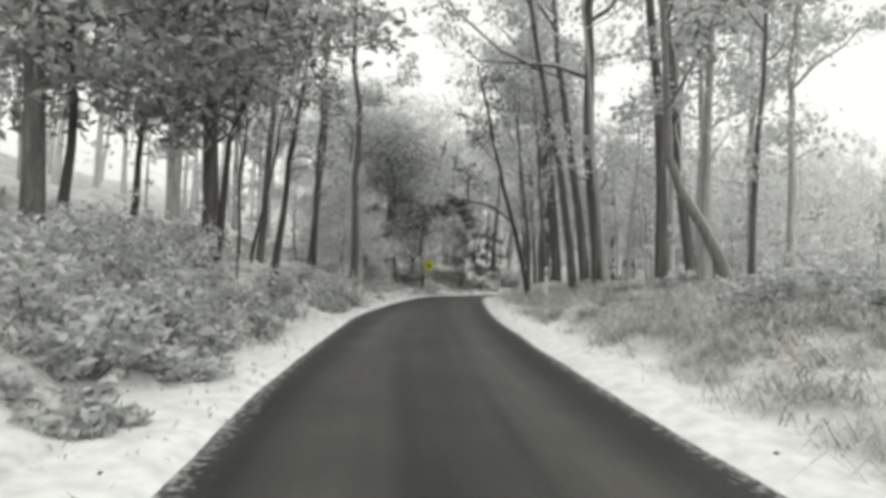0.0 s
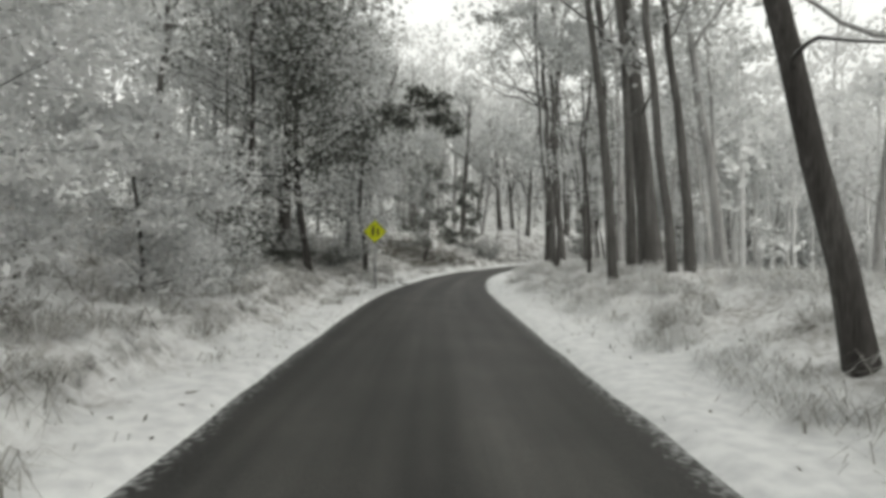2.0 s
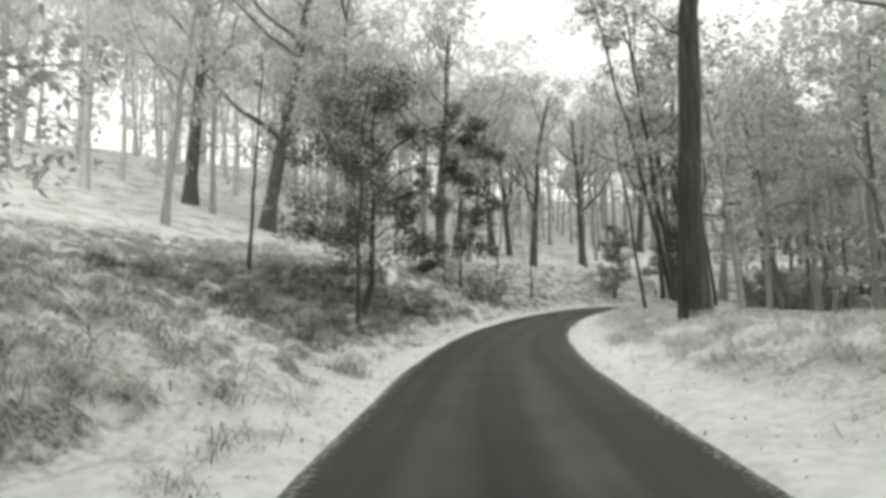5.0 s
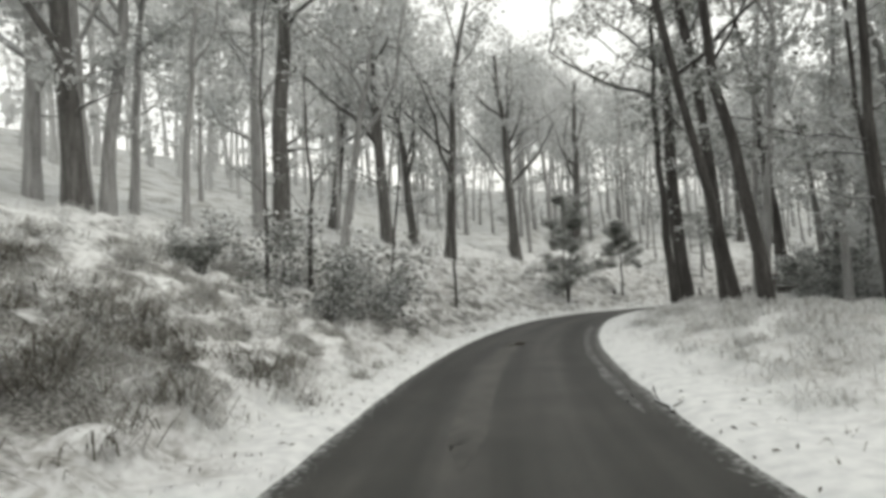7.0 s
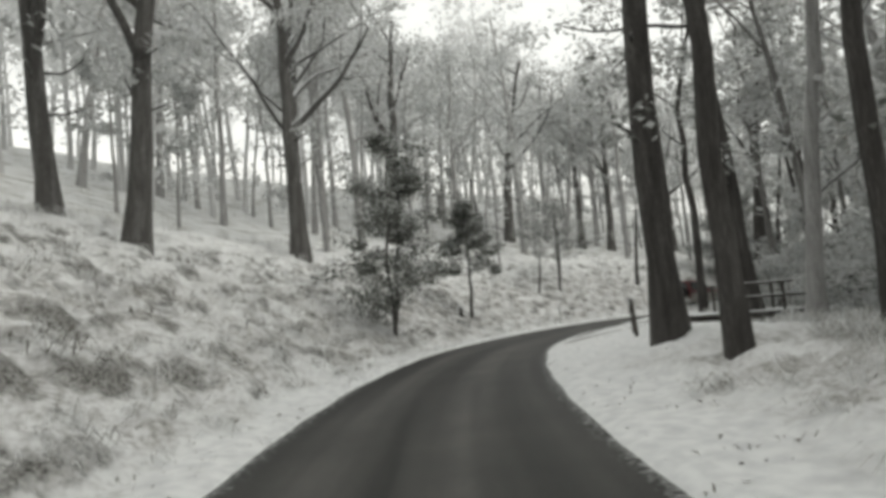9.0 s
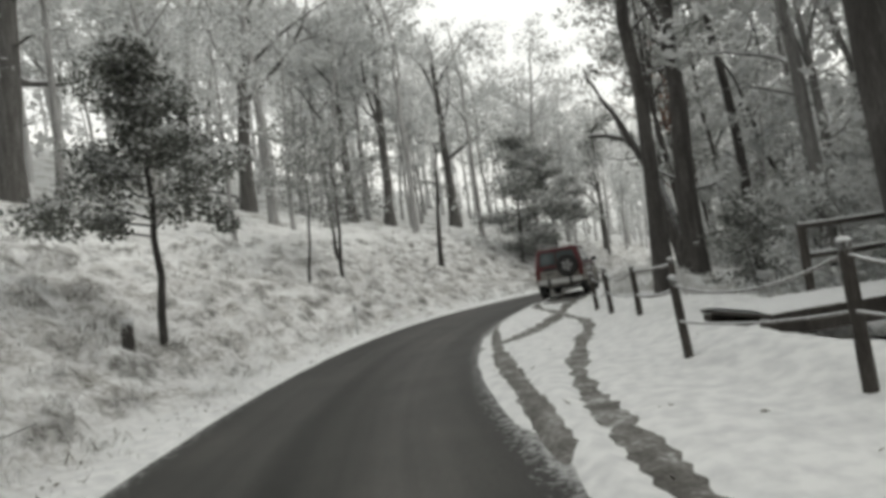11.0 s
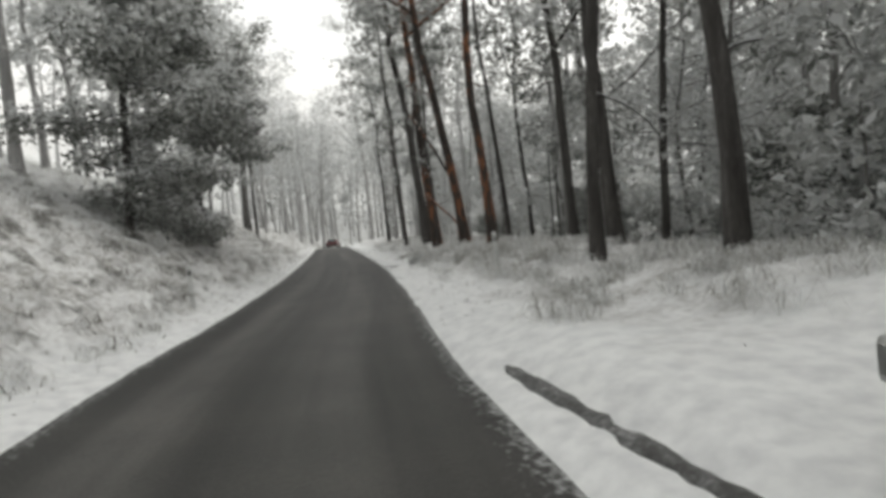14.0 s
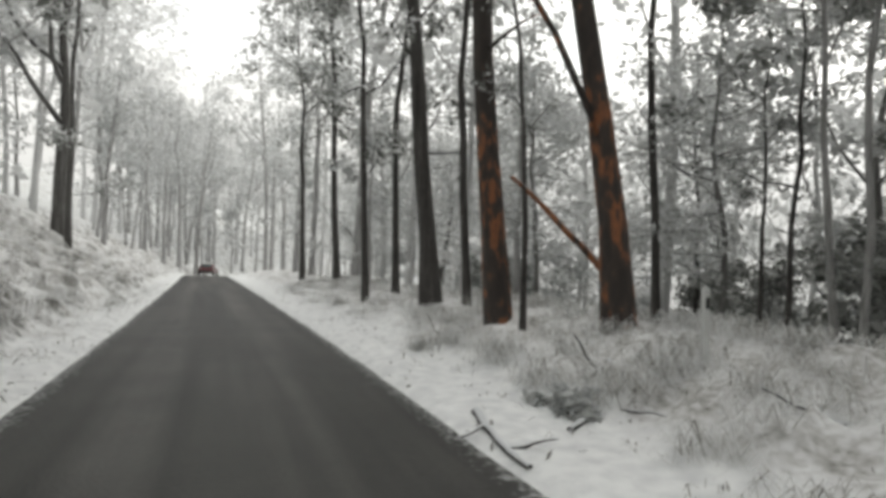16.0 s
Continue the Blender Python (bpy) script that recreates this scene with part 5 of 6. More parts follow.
LAMP_AMBER = plain("amber_lamp_lens", (0.11, 0.02, 0.014), 0.4, coat=0.6)
TRIM = plain("black_plastic_trim", (0.018, 0.018, 0.018), 0.55)
WOOD = material("weathered_dark_timber", [(0.03, 0.026, 0.023), (0.06, 0.053, 0.047), (0.11, 0.10, 0.09)], 3, 0.9, 0.8, 9, stretch=(3, 3, 0.5), snow=0.9, snow_at=(0.5, 0.8))
CAP = material("settled_snow", [(0.74, 0.75, 0.76), (0.85, 0.86, 0.87)], 6, 0.9, 0.4)
WHITE_POST = material("white_post_paint", [(0.55, 0.56, 0.55), (0.74, 0.75, 0.74)], 5, 0.7, 0.1)


def flank(x, z):
    """Half the car's width at a height."""
    return 0.865 - 0.15 * min(1.0, max(0.0, (z - 1.12) / 0.68))


def slab(outline, wide, bm=None, bevel=0.0):
    """A solid between two flanks of the car, from its outline seen from the side."""
    bm = bm or bmesh.new()
    left = [bm.verts.new((x, wide(x, z), z)) for x, z in outline]
    right = [bm.verts.new((x, -wide(x, z), z)) for x, z in outline]
    n = len(outline)
    bm.faces.new(left)
    bm.faces.new(right[::-1])
    for i in range(n):
        bm.faces.new((left[i], right[i], right[(i + 1) % n], left[(i + 1) % n]))
    if bevel:
        rims = [e for e in bm.edges if all(v in left for v in e.verts) or all(v in right for v in e.verts)]
        bmesh.ops.bevel(bm, geom=rims, offset=bevel, segments=2, affect="EDGES", profile=0.6)
    return bm


def sheet(corners, out, thick):
    """A thin plate from its corners, thick metres along out."""
    bm = bmesh.new()
    a = [bm.verts.new(c) for c in corners]
    b = [bm.verts.new(Vector(c) + Vector(out) * thick) for c in corners]
    bm.faces.new(a)
    bm.faces.new(b[::-1])
    for i in range(len(a)):
        bm.faces.new((a[i], b[i], b[(i + 1) % len(a)], a[(i + 1) % len(a)]))
    return bm


def turned(profile, centre, axis, sides=28):
    """A round body from (radius, along) pairs about an axis through centre."""
    bm = bmesh.new()
    turn = Vector(axis).to_track_quat("Z", "Y").to_matrix()
    rings = [[bm.verts.new(Vector(centre) + turn @ Vector((r * math.cos(2 * math.pi * k / sides), r * math.sin(2 * math.pi * k / sides), h))) for k in range(sides)] for r, h in profile]
    for a, b in zip(rings, rings[1:]):
        for k in range(sides):
            bm.faces.new((a[k], a[(k + 1) % sides], b[(k + 1) % sides], b[k]))
    bm.faces.new(rings[0][::-1])
    bm.faces.new(rings[-1])
    return bm


def wheel(parent, centre, axis, name="wheel"):
    """A tyre with its spoked rim."""
    tyre = part("tyre", turned([(0.22, -0.11), (0.30, -0.13), (0.365, -0.125), (0.385, -0.09), (0.388, 0), (0.385, 0.09), (0.365, 0.125), (0.30, 0.13), (0.22, 0.11)], centre, axis), RUBBER, parent, smooth=True)
    a = Vector(axis).normalized()
    rim = part("rim", turned([(0.225, 0.02), (0.225, 0.10), (0.20, 0.112), (0.185, 0.06), (0.06, 0.05)], centre, axis), ALLOY, tyre, "grey alloy rim", smooth=True)
    turn = a.to_track_quat("Z", "Y").to_matrix().to_4x4()
    bm = bmesh.new()
    for k in range(5):
        m = Matrix.Translation(centre) @ turn @ Matrix.Rotation(2 * math.pi * k / 5, 4, "Z")
        made = block((0.17, 0.07, 0.035), (0.11, 0, 0.095), 0.008)
        bmesh.ops.transform(made, matrix=m, verts=made.verts)
        me = bpy.data.meshes.new("spokes")
        made.to_mesh(me)
        made.free()
        bm.from_mesh(me)
    part("spokes", bm, ALLOY, tyre)
    part("hub_cap", turned([(0.055, 0.05), (0.055, 0.115), (0.03, 0.125)], centre, axis, 14), TRIM, tyre)


def parked_car():
    top = new("four_wheel_drive_car")
    rear, front, r = -1.25, 1.72, 0.47

    def arch(c):
        return [(c + r * math.cos(w), 0.40 + r * math.sin(w)) for w in [math.pi - math.pi * k / 10 for k in range(11)]]
    low = [(-2.20, 0.56), (rear - r - 0.02, 0.50)] + arch(rear) + [(rear + r + 0.02, 0.46), (front - r - 0.02, 0.46)] + arch(front) + [(2.40, 0.50), (2.44, 0.70), (2.42, 1.02), (-2.21, 1.02)]
    part("lower_body", slab(low, lambda x, z: 0.865, bevel=0.02), CAR_SILVER, top, "dirty champagne lower body")
    high = [(-2.21, 1.02), (2.42, 1.02), (2.40, 1.10), (2.05, 1.17), (0.86, 1.21), (0.24, 1.76), (0.0, 1.80), (-1.95, 1.81), (-2.12, 1.76), (-2.20, 1.10)]
    part("upper_body", slab(high, flank, bevel=0.025), CAR_RED, top, "red upper body")
    part("roof", block((2.0, 1.24, 0.03), (-0.98, 0, 1.817), 0.012), CAR_RED, top)
    part("roof_snow", block((2.06, 1.30, 0.03), (-0.99, 0, 1.842), 0.014), CAP, top, "thin snow on the roof")
    for side in (1, -1):
        panes = [[(0.50, 1.22), (0.0, 1.22), (0.0, 1.70), (0.22, 1.70)], [(-0.08, 1.22), (-0.86, 1.22), (-0.86, 1.70), (-0.08, 1.70)], [(-1.0, 1.22), (-1.96, 1.22), (-1.90, 1.70), (-1.0, 1.70)]]
        for pane in panes:
            part("side_window", sheet([(x, side * (flank(x, z) + 0.003), z) for x, z in pane], (0, side, 0.2), 0.009), GLASS, top, "dark tinted side window")
        for x in (-0.04, -0.93):
            part("pillar_trim", sheet([(x + 0.03, side * (flank(0, 1.21) + 0.003), 1.21), (x - 0.03, side * (flank(0, 1.21) + 0.003), 1.21), (x - 0.03, side * (flank(0, 1.71) + 0.003), 1.71), (x + 0.03, side * (flank(0, 1.71) + 0.003), 1.71)], (0, side, 0.2), 0.012), TRIM, top)
        for x in (-0.15, -1.02):
            part("door_handle", block((0.16, 0.03, 0.035), (x + 0.12, side * 0.875, 1.08), 0.01), CHROME, top, "chrome door handle")
        part("waist_moulding", block((4.3, 0.02, 0.035), (0.0, side * 0.872, 1.02), 0.008), TRIM, top)
        part("side_step", block((1.75, 0.16, 0.06), (0.24, side * 0.84, 0.42), 0.02), TRIM, top)
        for c in (rear, front):
            bm = bmesh.new()
            outer, inner = r + 0.075, r - 0.005
            rows = []
            for k in range(13):
                w = -0.12 + (math.pi + 0.24) * k / 12
                rows.append([bm.verts.new((c + q * math.cos(w), side * y, 0.40 + q * math.sin(w))) for q, y in ((outer, 0.866), (outer - 0.02, 0.925), (inner, 0.925), (inner, 0.84))])
            for a, b in zip(rows, rows[1:]):
                for k in range(4):
                    bm.faces.new((a[k], a[(k + 1) % 4], b[(k + 1) % 4], b[k]))
            bm.faces.new(rows[0])
            bm.faces.new(rows[-1][::-1])
            part("wheel_flare", bm, CAR_SILVER, top, smooth=False)
            wheel(top, (c, side * 0.78, 0.385), (0, side, 0))
        part("mudguard", block((0.03, 0.26, 0.34), (rear - 0.52, side * 0.76, 0.40), 0.006), TRIM, top)
        part("tail_lamp", block((0.05, 0.17, 0.34), (-2.215, side * 0.775, 0.90), 0.015), LAMP_RED, top, "red tail lamp")
        part("turn_lamp", block((0.052, 0.16, 0.07), (-2.218, side * 0.775, 0.78), 0.01), LAMP_AMBER, top, "amber lamp lens")
        mirror = part("wing_mirror", block((0.09, 0.20, 0.17), (0.62, side * 1.0, 1.27), 0.03), TRIM, top, "black wing mirror")
        part("mirror_arm", rod((0.62, side * 0.86, 1.22), (0.62, side * 0.94, 1.25), 0.02, sides=8), TRIM, mirror)

    def back(y, z, out=0.0):
        return (-2.20 - out + 0.08 * max(0, (z - 1.1) / 0.66), y, z)
    for pane in ([(0.66, 1.24), (0.12, 1.24), (0.12, 1.66), (0.58, 1.66)], [(0.02, 1.24), (-0.66, 1.24), (-0.58, 1.66), (0.02, 1.66)]):
        part("rear_window", sheet([back(y, z, 0.026) for y, z in pane], (-1, 0, 0), 0.008), GLASS, top, "dark rear window")
        part("window_seal", sheet([back(y + (0.03 if y > pane[1][0] + 0.01 or y == max(p[0] for p in pane) else -0.03), z + (0.03 if z > 1.4 else -0.03), 0.020) for y, z in pane], (-1, 0, 0), 0.006), TRIM, top)
    part("door_gap", block((0.012, 0.014, 1.2), (-2.203, 0.07, 1.12)), TRIM, top)
    part("plate_cover", block((0.03, 0.46, 0.10), (-2.215, 0.34, 1.06), 0.01), TRIM, top, "black bar above the plate")
    part("number_plate", block((0.012, 0.38, 0.12), (-2.225, 0.34, 0.90), 0.004), CAR_SILVER, top)
    part("plate_bar", block((0.006, 0.28, 0.05), (-2.233, 0.34, 0.90), 0.001), TRIM, top)
    part("spare_carrier", rod((-2.18, -0.34, 1.14), (-2.28, -0.34, 1.14), 0.12), TRIM, top)
    wheel(top, (-2.40, -0.34, 1.14), (-1, 0, 0), "spare_wheel")
    for y, w in ((0.60, 0.34), (0.0, 0.66), (-0.60, 0.34)):
        part("rear_bumper", block((0.13, w, 0.17), (-2.33, y, 0.62), 0.03), CHROME, top, "chrome bumper section")
    for y in (0.385, -0.385):
        part("overrider", block((0.16, 0.10, 0.26), (-2.33, y, 0.60), 0.03), TRIM, top)
    part("front_bumper", block((0.16, 1.74, 0.20), (2.50, 0, 0.60), 0.04), CHROME, top)
    part("grille", block((0.04, 1.2, 0.22), (2.43, 0, 0.92), 0.01), TRIM, top)
    part("windscreen", sheet([(0.80, 0.66, 1.27), (0.80, -0.66, 1.27), (0.30, -0.60, 1.71), (0.30, 0.60, 1.71)], (0.66, 0, 0.75), 0.012), GLASS, top)
    part("tow_bar", block((0.30, 0.10, 0.08), (-2.38, 0, 0.44), 0.015), TRIM, top)
    part("exhaust", rod((-1.4, -0.5, 0.42), (-2.25, -0.55, 0.40), 0.035, sides=10), STEEL, top)
    part("axle", rod((rear, 0.7, 0.385), (rear, -0.7, 0.385), 0.07, sides=10), TRIM, top)
    part("front_axle", rod((front, 0.7, 0.385), (front, -0.7, 0.385), 0.07, sides=10), TRIM, top)
    part("underbody", block((3.6, 1.2, 0.16), (0.1, 0, 0.55), 0.03), TRIM, top)
    turn, size = radians(9.4), 0.9
    x, y = 43.80, 107.09
    pts = [(x + size * (a * math.cos(turn) - b * math.sin(turn)), y + size * (a * math.sin(turn) + b * math.cos(turn))) for a, b in ((rear, 0.78), (rear, -0.78), (front, 0.78), (front, -0.78))]
    h = ground_height(pts)
    lean = math.degrees(math.atan2((h[0] + h[2] - h[1] - h[3]) / 2, 1.56 * size))
    nod = math.degrees(math.atan2((h[0] + h[1] - h[2] - h[3]) / 2, 2.97 * size))
    top.matrix_world = pose(x, y, float(h.mean()) + 0.02, lean, nod, 9.4) @ Matrix.Scale(size, 4)
    tagged(top, "red and champagne four-wheel-drive wagon parked in the snow", "car")


def far_car():
    """A small red car far down the road, seen from behind."""
    top = new("hatchback_car")
    body = [(-1.9, 0.32), (1.9, 0.32), (2.0, 0.55), (1.9, 0.78), (0.9, 0.90), (-1.85, 0.92), (-1.98, 0.6)]
    cabin = [(0.85, 0.90), (0.25, 1.38), (-1.35, 1.42), (-1.82, 0.92)]
    part("body", slab(body, lambda x, z: 0.82, bevel=0.04), CAR_RED, top)
    part("cabin", slab(cabin, lambda x, z: 0.74 - 0.22 * (z - 0.9), bevel=0.03), CAR_RED, top)
    part("rear_window", sheet([(-1.80, 0.58, 1.00), (-1.80, -0.58, 1.00), (-1.46, -0.50, 1.36), (-1.46, 0.50, 1.36)], (-1, 0, 0.8), 0.02), GLASS, top, "dark rear window")
    part("bumper", block((0.14, 1.60, 0.20), (-1.97, 0, 0.46), 0.04), TRIM, top)
    for side in (1, -1):
        part("tail_lamp", block((0.05, 0.22, 0.16), (-1.96, side * 0.66, 0.76), 0.02), LAMP_RED, top, "red tail lamp")
        for x in (-1.2, 1.25):
            part("tyre", turned([(0.16, -0.09), (0.29, -0.1), (0.31, 0), (0.29, 0.1), (0.16, 0.09)], (x, side * 0.74, 0.31), (0, side, 0), 18), RUBBER, top, smooth=True)
    i = int(((LINE[:, :2] - (136.0, 110.5)) ** 2).sum(1).argmin())
    x, y = LINE[i, :2] - SIDE[i] * 0.75
    fall = math.degrees(math.atan2(LINE[i - 6, 2] - LINE[i + 6, 2], float(np.linalg.norm(LINE[i + 6, :2] - LINE[i - 6, :2]))))
    top.matrix_world = pose(float(x), float(y), float(LINE[i, 2]) + 0.02, 0, fall, math.degrees(math.atan2(WAY[i, 1], WAY[i, 0])))
    tagged(top, "small dark red car far down the snowy road", "car")


ROPE = material("snow_covered_rope", [(0.12, 0.11, 0.10), (0.24, 0.23, 0.22), (0.5, 0.5, 0.5)], 5, 0.9, 0.3, 6, snow=0.95, snow_at=(0.1, 0.4))


def lay_by_fence():
    top = new("post_and_rope_fence")
    rng = random.Random(4)
    spots = [(39.3, 105.05), (37.75, 104.62), (36.4, 103.95), (35.0, 103.1), (34.7, 102.35), (31.3, 101.85), (29.15, 100.3), (27.4, 98.9)]
    heads = []
    for x, y in spots:
        z = float(ground_height([(x, y)])[0])
        tall = rng.uniform(0.92, 1.05) + (0.2 if x < 30 else 0)
        tip = (x - 0.05 + rng.uniform(-0.05, 0.05), y + 0.05 + rng.uniform(-0.04, 0.04), z + tall)
        post = part("post", rod((x, y, z - 0.4), tip, 0.06, 0.052, 10, rough=0.12, cuts=5), WOOD, top, smooth=True)
        part("snow_cap", turned([(0.056, 0.0), (0.052, 0.018), (0.032, 0.032), (0.01, 0.038)], (tip[0], tip[1], tip[2] - 0.004), (0, 0, 1), 10), CAP, post, "cap of snow", smooth=True)
        heads.append(tip)
    for k, (a, b) in enumerate(zip(heads, heads[1:])):
        if k == 4:
            continue
        for drop in (0.10, 0.55):
            n = 10
            sag = (0.02 if k == 3 else 0.18) if drop < 0.2 else 0.06
            line = [tuple(a[j] + (b[j] - a[j]) * i / n - ((drop + sag * 4 * (i / n) * (1 - i / n)) if j == 2 else 0) for j in range(3)) for i in range(n + 1)]
            v, f = tube(line, [0.035 if k == 3 else 0.016] * (n + 1), 6)
            mesh_object("rail" if k == 3 else "rope", v, f, ROPE, top)
    tagged(top, "dark timber posts joined by snow-covered sagging rope", "fence")


def footbridge():
    top = new("timber_footbridge")
    long, wide = 11.0, 1.5
    for side in (1, -1):
        part("beam", block((long, 0.16, 0.26), (long / 2, side * 0.6, -0.19), 0.02), WOOD, top)
        for k in range(1, 6):
            x = 0.3 + 2.05 * k - 0.4
            part("rail_post", block((0.10, 0.10, 1.62), (x, side * 0.80, 0.24), 0.012), WOOD, top)
            if k < 5:
                for z in (1.0, 0.52):
                    rail = part("rail", block((2.05, 0.045, 0.085), (x + 1.02, side * 0.875, z), 0.01), WOOD, top)
                    part("rail_snow", block((2.0, 0.05, 0.035), (x + 1.02, side * 0.875, z + 0.055), 0.014), CAP, rail, "line of snow on the rail")
    for k in range(44):
        part("deck_board", block((0.225, wide, 0.05), (0.13 + 0.25 * k, 0, -0.03), 0.006), WOOD, top)
    v, f = [], []
    nx, ny = 60, 8
    for i in range(nx + 1):
        for j in range(ny + 1):
            x, y = long * i / nx, -wide / 2 + wide * j / ny
            rim = min(1.0, min(j, ny - j) / 1.5)
            v.append((x, y * 0.98, 0.004 + 0.05 * rim * (0.8 + 0.5 * noise.noise((x * 2, y * 2, 0)))))
    for i in range(nx):
        for j in range(ny):
            a = i * (ny + 1) + j
            f.append((a, a + ny + 1, a + ny + 2, a + 1))
    mesh_object("deck_snow", v, f, CAP, top, "layer of snow on the deck")
    for x in (0.4, 3.6, 6.8, 10.0):
        for side in (1, -1):
            part("pier", rod((x, side * 0.55, -2.4 if x > 1 else -0.9), (x, side * 0.55, -0.3), 0.11, 0.10, 10, rough=0.1, cuts=3), WOOD, top, smooth=True)
        part("brace", block((0.10, 1.5, 0.14), (x, 0, -0.40), 0.015), WOOD, top)
    top.matrix_world = pose(32.45, 101.4, 0.22, 0, 0, -52)
    tagged(top, "timber footbridge with railings and snow on its deck", "footbridge")


def marker_posts():
    first = None
    for x, y, tall in ((38.7, 112.75, 1.02), (57.7, 113.4, 1.0), (57.2, 106.6, 1.0), (66.4, 105.8, 1.0), (2.75, 19.5, 1.05)):
        z = float(ground_height([(x, y)])[0])
        if first is None:
            first = new("marker_post")
            part("post", block((0.11, 0.045, 1.45), (0, 0, 0.30), 0.02), WHITE_POST, first)
            part("reflector", block((0.06, 0.01, 0.12), (0, -0.026, 0.86), 0.004), TRIM, first, "small dark reflector")
            tagged(first, "white roadside marker post standing in the snow", "marker post", "marker posts")
            one = first
        else:
            one = None
        turn = 0 if y < 30 else -80
        m = pose(x, y, z, 0, 0, turn) @ Matrix.Diagonal((1, 1, 1.3 if y < 30 else 1.0, 1))
        if one is not None:
            one.matrix_world = m
        else:
            copy_thing(first, m)


def fallen_wood():
    rng = np.random.default_rng(21)
    spots = [(22.2, 105.3, 25, 3.2, 0.04), (25.6, 107.6, 28, 2.4, 0.035), (57.0, 128.6, -25, 6.5, 0.12), (51.0, 131.0, 40, 5.0, 0.13), (66.9, 108.15, 175, 1.5, 0.05),
             (67.8, 105.9, 150, 2.5, 0.06), (1.1, 67.9, 35, 0.45, 0.05), (2.9, 29.5, 80, 1.3, 0.05), (-1.9, 49.1, 20, 0.5, 0.05), (-1.7, 67.9, -12, 1.2, 0.03),
             (63.5, 105.6, 20, 2.2, 0.05), (72.5, 106.4, 165, 2.0, 0.05), (8.6, 76.2, 60, 0.8, 0.03)]
    for x, y, turn, long, r in spots:
        w = radians(turn)
        line = bent((x, y, 0), (math.cos(w), math.sin(w), 0), long, rng, 9, 0.24 if r > 0.1 else 0.10)
        line[:, 2] = ground_height(line[:, :2]) + r * 0.7
        pieces = [tube(line, np.linspace(r, r * 0.45, 10), 8, rng, 0.06)]
        for k in (3, 6):
            twig = bent(line[k], (math.cos(w + 0.9 * (-1) ** k), math.sin(w + 0.9 * (-1) ** k), 0.35), long * 0.3, rng, 5, 0.2)
            pieces.append(tube(twig, np.linspace(r * 0.45, 0.008, 6), 5))
        big = r > 0.1
        ob = mesh_object("fallen_log" if big else "fallen_branch", *joined(pieces), BARK)
        tagged(ob, "fallen log with snow along its top on the slope" if big else "fallen snow-dusted branch lying by the road", "log" if big else "branch")
    wet_bark = plain("wet_bark", (0.06, 0.05, 0.04), 0.8)
    bark = bent((10.62, 85.5, 0), (0.8, -0.55, 0), 0.28, rng, 5, 0.2)
    bark[:, 2] = ground_height(bark[:, :2]) + 0.05
    tagged(mesh_object("bark_piece", *tube(bark, (0.015, 0.035, 0.045, 0.04, 0.03, 0.012), 7, rng, 0.15), wet_bark), "scrap of dark bark lying on the road", "bark")
    for x, y, tall, r in ((29.9, 110.95, 0.75, 0.10), (49.0, 138.5, 3.0, 0.3)):
        z = float(ground_height([(x, y)])[0])
        tagged(part("tree_stump", rod((x, y, z - 0.3), (x + 0.03, y, z + tall), r * 1.2, r, 12, rough=0.15, cuts=5), PALE_BARK if tall > 2 else BARK, smooth=True), "tall broken snag with pale bark" if tall > 2 else "broken dark tree stump on the bank", "stump")


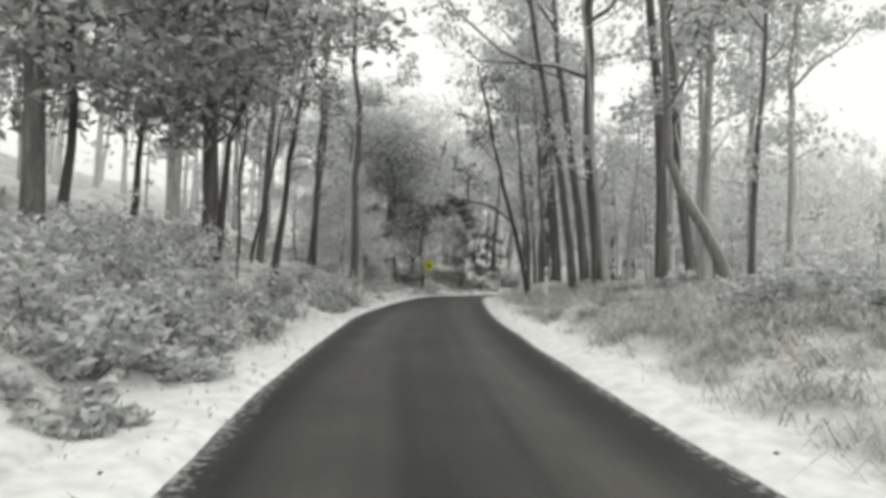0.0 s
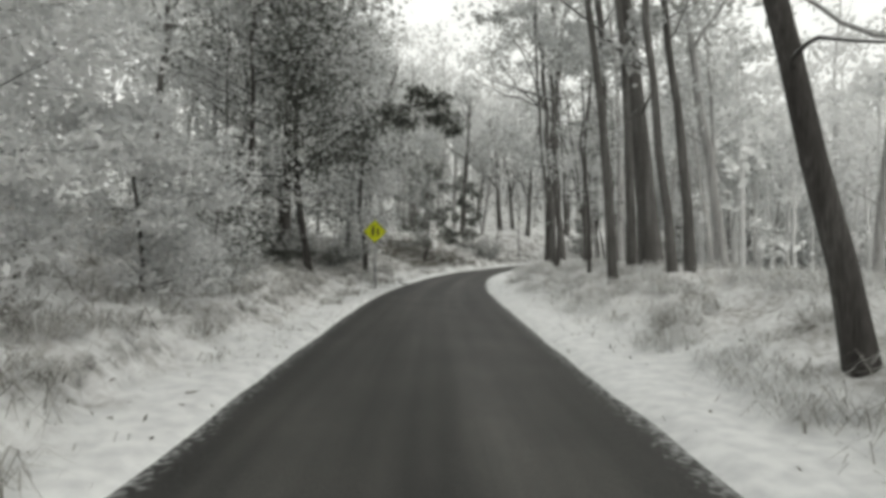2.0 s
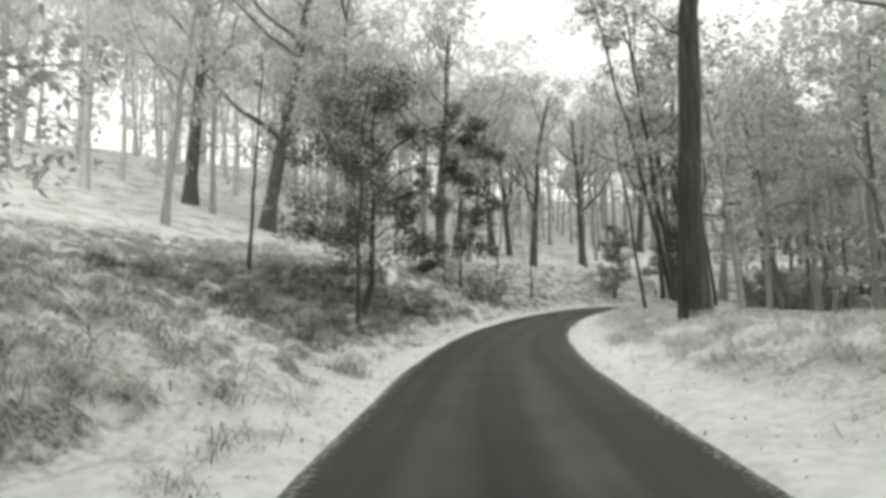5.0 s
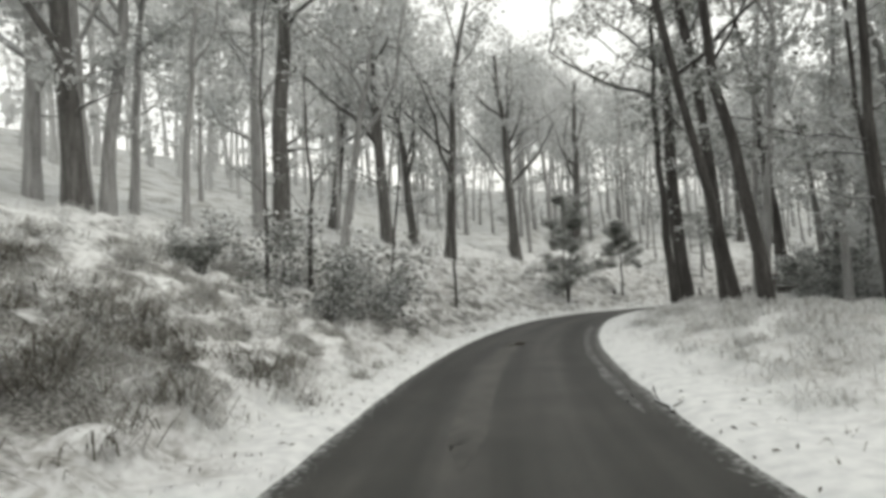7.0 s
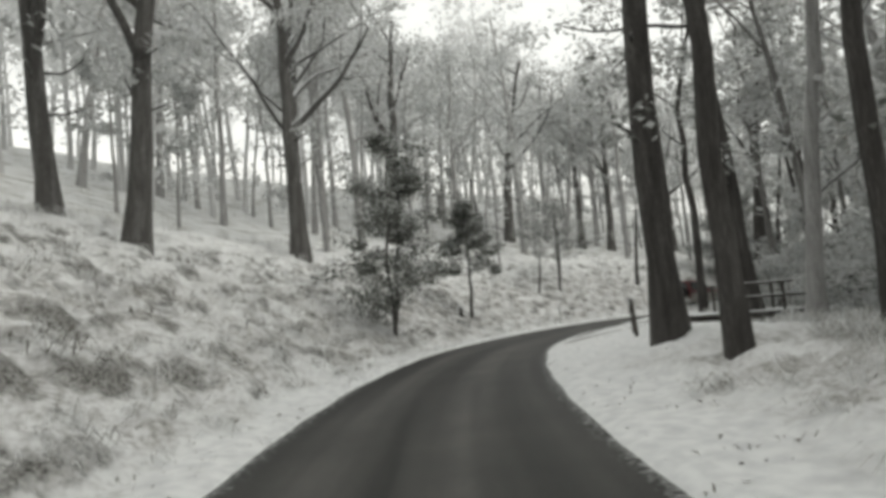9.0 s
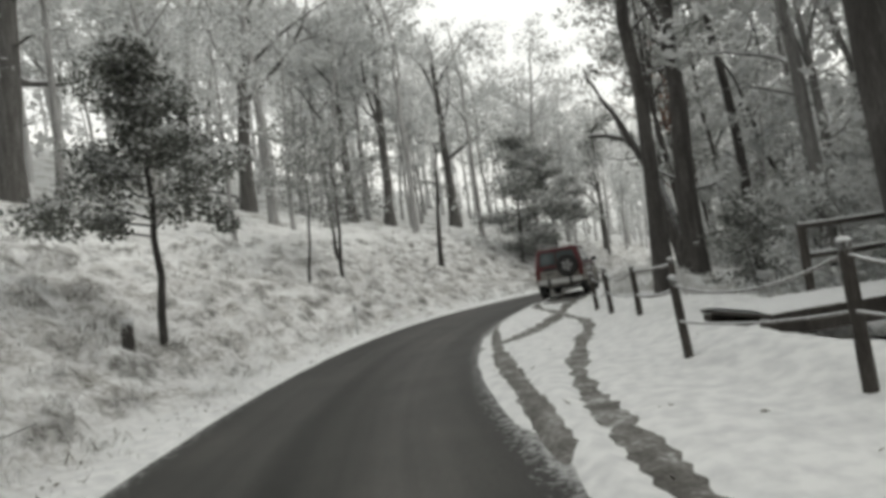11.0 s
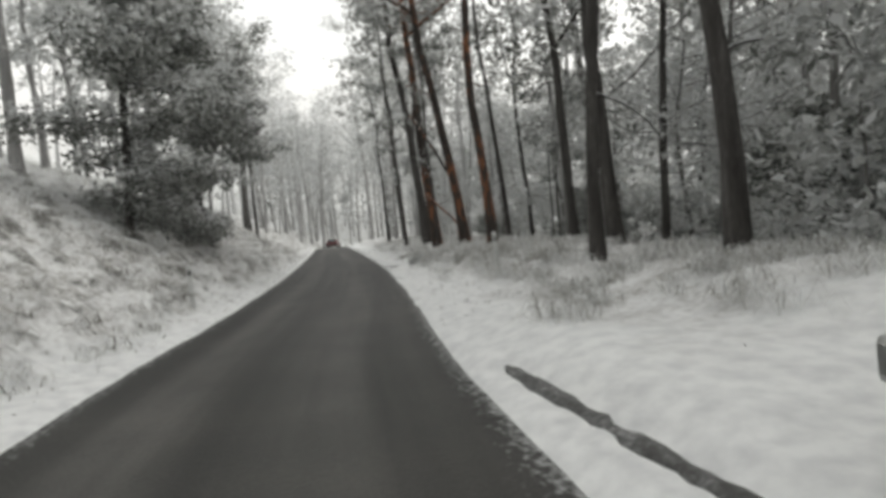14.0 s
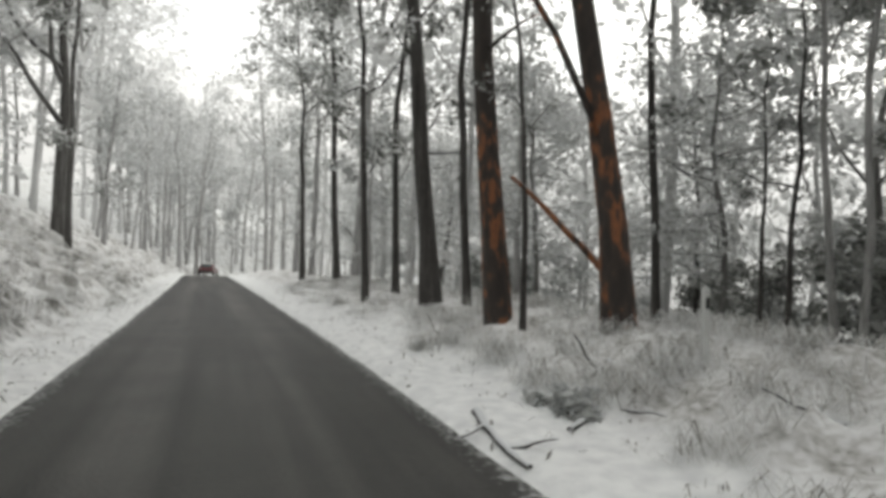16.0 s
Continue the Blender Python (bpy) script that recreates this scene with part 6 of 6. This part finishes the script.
def shrubs():
    rng = np.random.default_rng(8)
    low = [(66.6, 107.3, 0.4), (4.6, 9.0, 0.9), (5.2, 11.0, 0.8), (5.6, 7.5, 1.0), (4.9, 13.5, 0.7), (6.2, 9.8, 1.1), (-2.9, 4.2, 0.5), (-3.1, 5.9, 0.6), (-3.3, 7.6, 0.6), (-3.4, 9.4, 0.6), (-3.8, 17.2, 0.9), (-3.9, 18.8, 1.0), (-4.4, 20.2, 1.2), (-3.7, 15.6, 0.8), (-3.5, 5.2, 0.8), (-4.3, 5.6, 1.1), (-3.7, 6.8, 0.9), (-4.6, 8.6, 1.2), (-3.6, 8.6, 0.7), (-3.8, 10.6, 0.9), (-4.0, 12.4, 1.0), (-5.2, 6.6, 1.3), (-6.0, 10.0, 1.4), (-4.4, 7.4, 1.1), (-5.1, 10.4, 1.3), (-4.2, 9.0, 0.9), (-5.9, 8.3, 1.6), (-6.4, 12.2, 1.6), (-4.5, 13.8, 1.0), (-4.2, 16.6, 1.1), (-5.2, 17.8, 1.0), (-5.0, 33.0, 1.8),
           (-6.0, 46.0, 2.2), (-4.6, 46.8, 1.5), (-4.4, 51.5, 2.0), (-6.6, 39.0, 2.0), (-6.2, 37.4, 1.8), (-7.4, 40.2, 2.4), (-5.6, 41.0, 1.5), (-8.2, 37.6, 2.4), (-7.0, 43.6, 2.2), (-5.4, 44.6, 1.5), (-9.0, 41.5, 2.6), (2.6, 86.0, 1.6), (6.6, 91.0, 1.0)]
    for x, y, tall in low:
        n = 13
        wood, points = [], []
        for k in range(n):
            w = rng.uniform(0, 2 * np.pi)
            stem = bent((rng.normal(0, 0.08), rng.normal(0, 0.08), -0.1), (np.cos(w) * 0.7, np.sin(w) * 0.7, 1.0), tall * rng.uniform(0.6, 1.15), rng, 6, 0.18)
            wood.append(tube(stem, np.linspace(0.014, 0.004, 7), 4))
            points += [cloud(stem[j], 0.20 * tall, 34, rng, 0.7) for j in (3, 4, 5, 6)]
        points = np.concatenate(points)
        on_top = (points[:, 2] > 0.45 * tall) & (rng.random(len(points)) < 0.5)
        shape = joined(wood), leaves(points[~on_top], 0.12, 0.05, rng), leaves(points[on_top], 0.12, 0.08, rng, 0.1, 0.3)
        ob = tree("shrub", shape, BARK, LEAF_DARK if 36 < y < 46 else LEAF_PALE if y < 36 or x > 60 else LEAF, (x, y), "low dark leafy shrub on the bank" if 36 < y < 46 else "low leafy shrub dusted with snow on the bank", "shrub", "shrubs on the bank")
    broad = [(5.6, 85.6, 2.4), (6.9, 86.7, 2.5), (7.5, 88.6, 1.5), (8.1, 90.3, 1.2), (4.6, 87.4, 2.4)]
    for x, y, tall in broad:
        wood, points = [], []
        for k in range(13 if tall > 2 else 9):
            w = rng.uniform(0, 2 * np.pi)
            stem = bent((rng.normal(0, 0.06), rng.normal(0, 0.06), -0.1), (np.cos(w) * 0.8, np.sin(w) * 0.8, 1.0), tall * rng.uniform(0.7, 1.2), rng, 6, 0.2)
            wood.append(tube(stem, np.linspace(0.016, 0.004, 7), 4))
            points += [cloud(stem[j], 0.14 * tall + 0.06, 22, rng, 0.8) for j in (2, 4, 5, 6)]
        points = np.concatenate(points)
        on_top = rng.random(len(points)) < 0.45
        shape = joined(wood), leaves(points[~on_top], 0.20, 0.085, rng), leaves(points[on_top] + (0, 0, 0.03), 0.17, 0.10, rng, 0.1, 0.3)
        tree("shrub", shape, BARK, LEAF, (x, y), "broad-leaved shrub with snow lying on its leaves", "shrub", "shrubs on the bank")

# ---- the place ----
ROAD = asphalt("wet_asphalt")
VERGE = ground_cover("snow_over_grass")
ground_sheet()
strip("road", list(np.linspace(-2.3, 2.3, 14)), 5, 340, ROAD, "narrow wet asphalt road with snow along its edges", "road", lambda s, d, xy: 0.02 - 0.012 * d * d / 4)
LEFT = [-13.0 + 0.4 * k for k in range(8)] + [-9.8 + 0.2 * k for k in range(35)] + [-2.8 + 0.1 * k for k in range(14)]
RIGHT = [1.3 + 0.1 * k for k in range(16)] + [2.95 + 0.25 * k for k in range(16)] + [7.1 + 0.55 * k for k in range(7)]
strip("verge_left", LEFT, 55, 290, VERGE, "snow-covered grassy roadside bank", "verge", bank_lift, 0.2)
strip("verge_right", RIGHT, 55, 290, VERGE, "snow-covered roadside verge with grass", "verge", bank_lift, 0.3)
for line, wide in RUTS:
    wheel_track(line, wide, EDGE_SLUSH if wide < 0.2 else SLUSH)
road_mark(136.5, 148.5, -0.40, 0.42, PATCH, "paler worn band along the wet asphalt", "road wear", 0.12)
road_mark(138.5, 155.0, 1.58, 0.17, EDGE_SLUSH, "thin line of slush along the road edge", "slush", 0.6)
plant_measured_trees()
plant_forest()
gully_undergrowth()
gully_bushes()
overhanging_wattle()
leaning_giant()
crooked_gum()
swept_gum()
misty_distance()
warning_sign()
parked_car()
far_car()
lay_by_fence()
footbridge()
marker_posts()
fallen_wood()
shrubs()
grow_grass()
litter()
